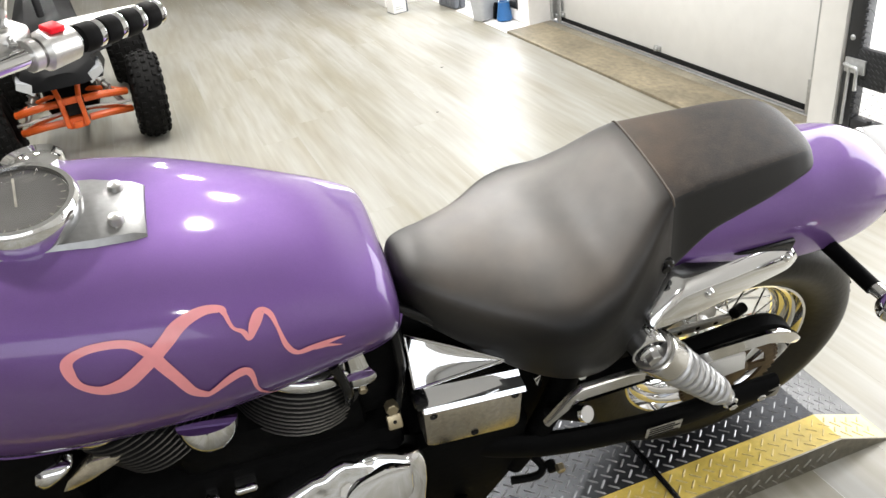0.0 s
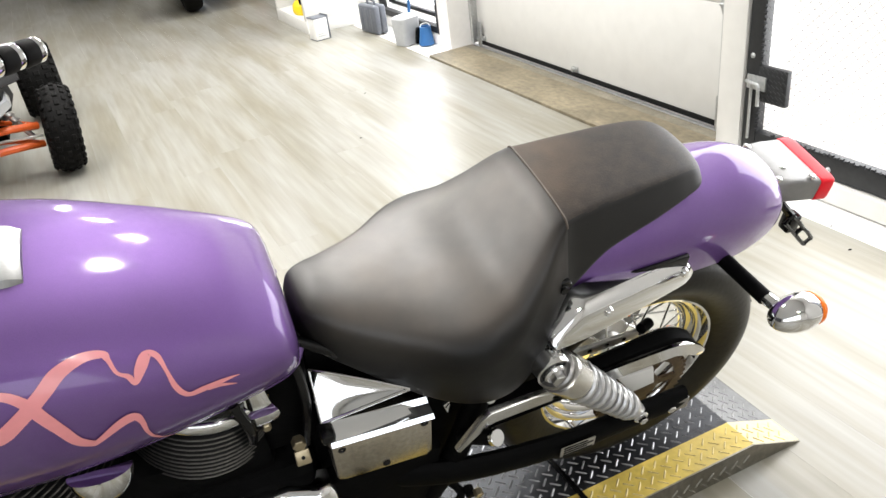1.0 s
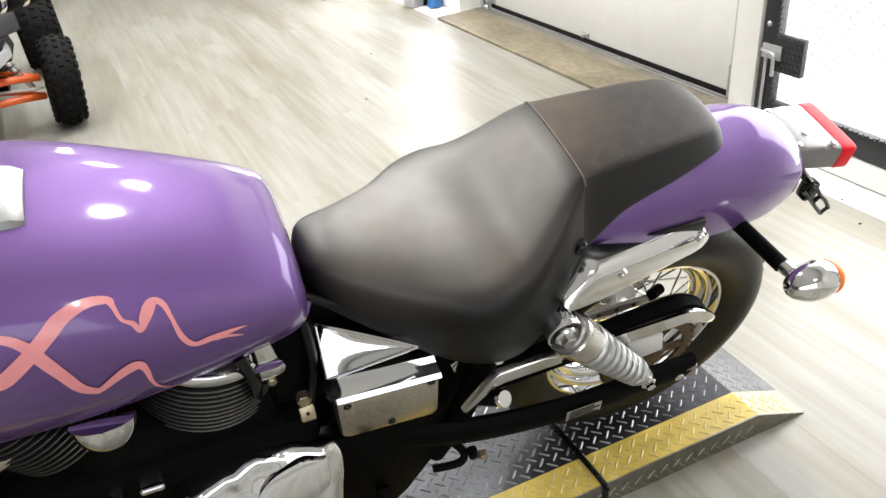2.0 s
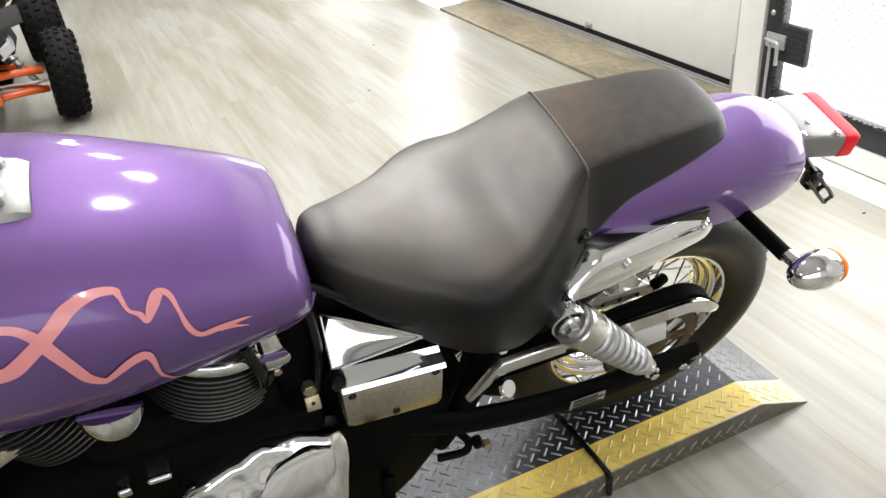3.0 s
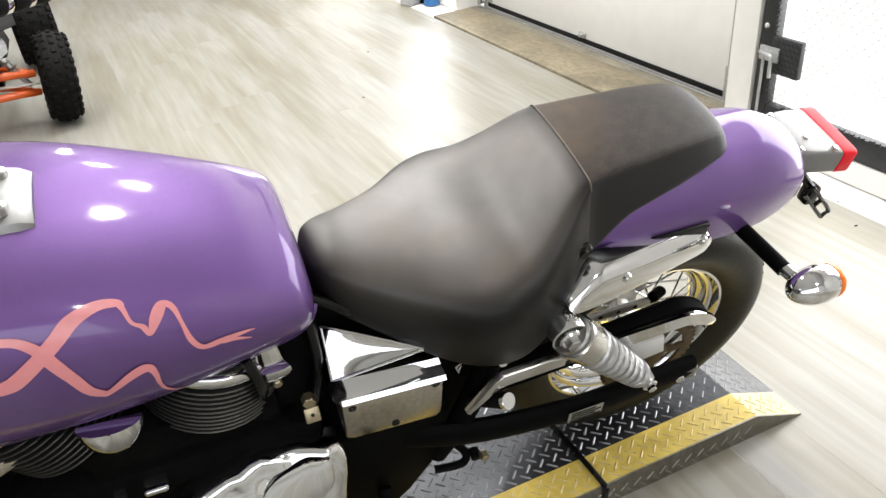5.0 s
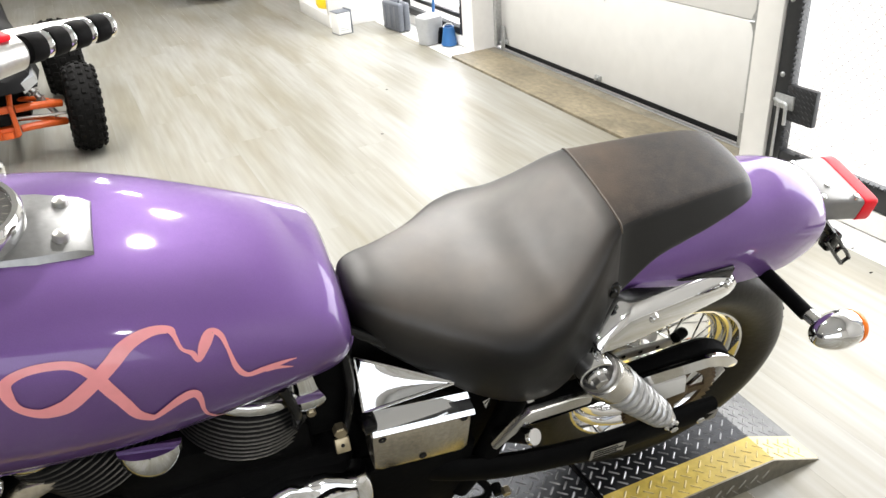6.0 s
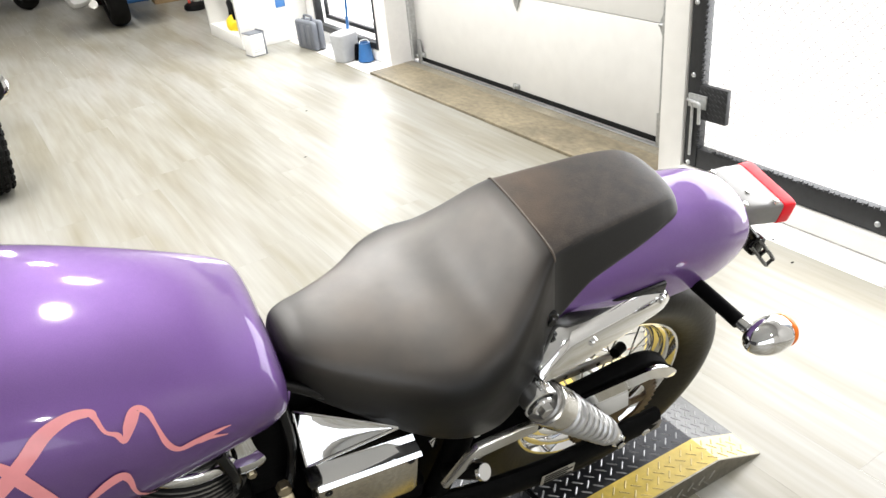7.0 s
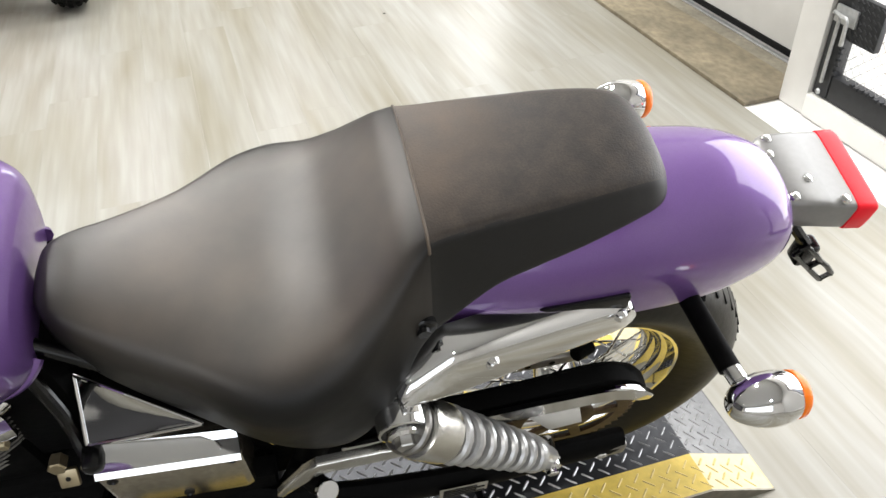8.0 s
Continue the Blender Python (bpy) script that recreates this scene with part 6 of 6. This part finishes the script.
    tube(bm, [(-0.42, 0.75, 1.0), (-0.3, 0.95, 1.05), (0, 1.1, 0.98), (0.3, 0.95, 1.05), (0.42, 0.75, 1.0)], 0.013, 10, 5)
    part("handlebar", bm, M_CHROME, b, "chrome handlebar")
    return b


M_RED_PAINT = material("red_paint", (0.55, 0.04, 0.02), 0.3, 0, grain=0.1, scale=80, coat=0.8)
M_CARD = material("brown_card", (0.36, 0.25, 0.13), 0.7, 0, grain=0.15, scale=30, stains=0.2)
parked_bike(ROOM @ Matrix.Translation((0.47, 7.0, 0)) @ Matrix.Rotation(radians(-3), 4, "Z") @ Matrix.Rotation(radians(-5), 4, "Y"), M_SILVER, "silver touring motorcycle parked far across the shop", "silver painted panel")
parked_bike(ROOM @ Matrix.Translation((-0.12, 9.1, 0)) @ Matrix.Rotation(radians(14), 4, "Z"), M_BODY_BLACK, "black motorcycle parked in the far row", "black painted panel")
# narrow trolley, brown carton and crate behind the parked motorcycle
trolley = thing("hand_trolley", "narrow upright hand trolley with red frame and black base", "trolley", ROOM @ Matrix.Translation((1.22, 7.08, 0)))
bm = bmesh.new()
lathe(bm, [(0, 0), (0.10, 0), (0.115, 0.015), (0.11, 0.05), (0.07, 0.075), (0, 0.08)], None, 28)
part("base", bm, M_BODY_BLACK, trolley, "black base")
bm = bmesh.new()
rod(bm, (0.02, 0, 0.06), (0.02, 0, 1.0), 0.038, seg=18)
part("column", bm, M_ALU, trolley, "silver column")
for x in (-0.055, 0.09):
    bm = bmesh.new()
    tube(bm, [(x, -0.02, 0.06), (x - 0.02, -0.02, 0.25), (x - 0.02, 0.0, 0.6), (x, 0.02, 1.05)], 0.014, 10, 5)
    part("frame_tube", bm, M_RED_PAINT if x < 0 else M_BODY_BLACK, trolley, "red frame tube" if x < 0 else "black frame tube")
brown = thing("brown_carton", "plain brown cardboard carton on the floor", "carton", ROOM @ Matrix.Translation((1.16, 7.92, 0)) @ Matrix.Rotation(radians(-6), 4, "Z"))
bm = bmesh.new()
box(bm, (-0.16, -0.14, 0), (0.16, 0.14, 0.42), 0.004)
part("box", bm, M_CARD, brown)
bm = bmesh.new()
box(bm, (-0.03, -0.1415, 0.05), (0.03, -0.1405, 0.42))
part("tape", bm, M_PAPER, brown, "pale parcel tape", smooth=False)
crate = thing("blue_crate", "blue slatted plastic crate on the floor", "crate", ROOM @ Matrix.Translation((0.80, 8.3, 0)))
for k in range(4):
    bm = bmesh.new()
    for lo, hi in (((-0.2, -0.15), (0.2, -0.14)), ((-0.2, 0.14), (0.2, 0.15)), ((-0.2, -0.14), (-0.19, 0.14)), ((0.19, -0.14), (0.2, 0.14))):
        box(bm, (*lo, 0.005 + k * 0.075), (*hi, 0.055 + k * 0.075), 0.002)
    part("slat_ring", bm, M_BLUE, crate)
for x, y in ((-0.193, -0.143), (0.193, -0.143), (-0.193, 0.143), (0.193, 0.143)):
    bm = bmesh.new()
    box(bm, (x - 0.006, y - 0.006, 0), (x + 0.006, y + 0.006, 0.29), 0.002)
    part("corner_post", bm, M_BLUE, crate)
bm = bmesh.new()
box(bm, (-0.186, -0.136, 0.004), (0.186, 0.136, 0.12), 0.02)
part("contents", bm, M_CASE, crate, "dark cloths in the crate")

# white display cabinet along the wall
shelf = thing("shelf_unit", "white open shelf unit standing along the wall", "shelf", ROOM)
for name, lo, hi in (("plinth", (0.96, 4.93, 0), (1.538, 5.76, 0.10)), ("side_panel", (0.96, 4.93, 0.10), (1.538, 4.97, 1.5)), ("side_panel", (0.96, 5.72, 0.10), (1.538, 5.76, 1.5)),
                     ("back_panel", (1.50, 4.97, 0.10), (1.538, 5.72, 1.5)), ("shelf_board", (0.965, 4.97, 0.62), (1.50, 5.72, 0.65)), ("top_board", (0.96, 4.93, 1.5), (1.538, 5.76, 1.54))):
    bm = bmesh.new()
    box(bm, lo, hi, 0.003)
    part(name, bm, M_TRIM, shelf)
helmet = thing("yellow_machine", "small yellow and black power tool on the lowest shelf", "tool", ROOM @ Matrix.Translation((1.06, 5.30, 0.10)))
bm = bmesh.new()
loft(bm, [[(0.075 * s * math.cos(a), 0.11 * s * math.sin(a), z) for a in [k * 0.5236 for k in range(12)]] for z, s in ((0.0, 0.95), (0.02, 1.05), (0.07, 1.0), (0.10, 0.7), (0.115, 0.35))])
part("housing", bm, M_YELLOW_P, helmet, "yellow plastic housing")
bm = bmesh.new()
tube(bm, [(-0.02, -0.08, 0.09), (-0.03, -0.06, 0.18), (-0.02, 0.03, 0.21), (0, 0.08, 0.15), (0, 0.09, 0.09)], 0.022, 10, 5)
part("grip", bm, M_BODY_BLACK, helmet, "black handle")
# wall end beside the cabinet: a low white box carton with dark edges
carton = thing("carton", "white cardboard carton with dark tape edge", "carton", ROOM @ Matrix.Translation((0.985, 4.72, 0)) @ Matrix.Rotation(radians(8), 4, "Z"))
bm = bmesh.new()
box(bm, (-0.055, -0.06, 0.0), (0.055, 0.06, 0.17), 0.004)
part("box", bm, M_PAPER, carton)
for z0, z1 in ((0.0, 0.006), (0.164, 0.171)):
    bm = bmesh.new()
    box(bm, (-0.057, -0.062, z0), (0.057, 0.062, z1), 0.001)
    part("edge_tape", bm, M_CASE, carton, "dark edge")
bm = bmesh.new()
box(bm, (0.0555, -0.06, 0.0), (0.068, 0.06, 0.18), 0.002)
part("dark_board", bm, M_CASE, carton, "dark board behind the carton")
bm = bmesh.new()
for k in range(2):
    box(bm, (-0.04, -0.0612, 0.03 + k * 0.015), (0.03 - 0.02 * k, -0.0602, 0.036 + k * 0.015))
tagged(part("print_bars", bm, M_GREYBIN, carton, smooth=False), kind="stuff")
# grey tool case
case = thing("tool_case", "dark grey hard-shell tool case standing on edge", "case", ROOM @ Matrix.Translation((1.375, 4.53, 0)) @ Matrix.Rotation(radians(97), 4, "Z") @ Matrix.Diagonal((0.86, 0.9, 0.9, 1)))
for s in (-1, 1):
    bm = bmesh.new()
    box(bm, (-0.15, 0.002 if s > 0 else -0.058, 0.0), (0.15, 0.058 if s > 0 else -0.002, 0.24), 0.02, None, 3)
    half = part("shell_half", bm, M_CASE, case, "grey plastic shell")
    for k in range(3):
        bm = bmesh.new()
        x = -0.09 + k * 0.09
        box(bm, (x - 0.022, s * 0.058 - 0.004, 0.03), (x + 0.022, s * 0.058 + 0.004, 0.21), 0.003)
        part("rib", bm, M_CASE, half)
bm = bmesh.new()
tube(bm, [(-0.06, 0, 0.235), (-0.055, 0, 0.27), (0.055, 0, 0.27), (0.06, 0, 0.235)], 0.01, 10, 5)
part("handle", bm, M_CASE, case, "grey carrying handle")
# grey waste bin
bm = bmesh.new()
rings = []
for z, sx, sy in ((0.0, 0.075, 0.052), (0.005, 0.08, 0.056), (0.16, 0.09, 0.066), (0.19, 0.09, 0.066), (0.205, 0.078, 0.05), (0.208, 0.05, 0.03)):
    rings.append([(sx * math.copysign(abs(math.cos(a)) ** 0.4, math.cos(a)), sy * math.copysign(abs(math.sin(a)) ** 0.4, math.sin(a)), z) for a in [k * 0.3142 for k in range(20)]])
loft(bm, rings)
solid("waste_bin", bm, M_GREYBIN, "pale grey plastic bin standing on the floor", "bin", ROOM @ Matrix.Translation((1.40, 3.98, 0)) @ Matrix.Rotation(radians(18), 4, "Z"))
# blue bucket and broom
bucket = thing("bucket", "small blue plastic bucket beside the bin", "bucket", ROOM @ Matrix.Translation((1.485, 3.84, 0)))
bm = bmesh.new()
lathe(bm, [(0, 0.003), (0.05, 0.0), (0.056, 0.006), (0.038, 0.125), (0.042, 0.13), (0.034, 0.13), (0.05, 0.012), (0, 0.012)], None, 24)
part("body", bm, M_BLUE, bucket)
bm = bmesh.new()
tube(bm, [(-0.036, 0, 0.126), (-0.025, 0.012, 0.145), (0.025, 0.012, 0.145), (0.036, 0, 0.126)], 0.003, 8, 4)
part("bail", bm, M_PAPER, bucket, "white wire handle")
broom = thing("broom", "broom with a blue handle leaning on the window", "broom", ROOM @ Matrix.Translation((1.47, 4.02, 0)))
bm = bmesh.new()
rod(bm, (-0.02, 0, 0.10), (0.062, -0.01, 1.25), 0.011, seg=12)
part("handle", bm, M_BLUE, broom, "blue handle")
bm = bmesh.new()
loft(bm, [[(x, y, z) for x, y in ((-w, -0.11), (w, -0.11), (w, 0.11), (-w, 0.11))] for z, w in ((0.0, 0.03), (0.08, 0.022), (0.11, 0.014))])
part("head", bm, M_BODY_BLACK, broom, "dark bristles")
bm = bmesh.new()
box(bm, (1.285, 4.926, 0.27), (1.365, 4.9285, 0.335))
# a blue note on the shelf side
solid("blue_note", bm, M_BLUE, "small blue notice stuck on the white shelf side", "notice", ROOM, smooth=False)
# small litter on the floor
for k, (x, y) in enumerate(((1.30, 0.55), (1.23, 0.40), (0.12, 2.48), (0.35, 3.2))):
    bm = bmesh.new()
    lathe(bm, [(0, 0.0), (0.004, 0.0005), (0.005, 0.002), (0.003, 0.003), (0, 0.0034)], Matrix.Translation((x, y, 0.0)) @ Matrix.Diagonal((1.6, 0.7, 1, 1)), 7)
    solid("floor_crumb", bm, M_BLACK_MATT, "dark crumb of dirt on the planks", "dirt", None, group="crumbs of dirt")

# ---- floor planks, last ----
planks = thing("plank_floor", "pale oak-look vinyl plank floor", "", ROOM, kind="structure")
shared = {}
rest = bmesh.new()
for x, y, w, l in plank_field(-6.0, 1.343, -4.6, 12.0, 0.1778, 1.219):
    near = -1.9 < x < 1.4 and y + l > 0.2 and y < 5.2
    if near:
        key = (round(w, 3), round(l, 3))
        if key not in shared:
            bm = bmesh.new()
            g = 0.00005
            z1, z0, e = 0.0, -0.0015, 0.0001
            lo = [bm.verts.new(p) for p in ((g, g, z0), (w - g, g, z0), (w - g, l - g, z0), (g, l - g, z0))]
            hi = [bm.verts.new(p) for p in ((g + e, g + e, z1), (w - g - e, g + e, z1), (w - g - e, l - g - e, z1), (g + e, l - g - e, z1))]
            bm.faces.new(hi)
            for k in range(4):
                bm.faces.new((lo[k], lo[(k + 1) % 4], hi[(k + 1) % 4], hi[k]))
            shared[key] = mesh_of(bm, "plank", M_PLANK, False)
        ob = new("plank", shared[key])
        ob.parent = planks
        ob.location = (x, y, 0)
    else:
        vs = [rest.verts.new(p) for p in ((x + 0.0003, y + 0.0003, 0), (x + w - 0.0003, y + 0.0003, 0), (x + w - 0.0003, y + l - 0.0003, 0), (x + 0.0003, y + l - 0.0003, 0))]
        rest.faces.new(vs)
tagged(part("far_planking", rest, M_PLANK, planks, smooth=False), kind="stuff")
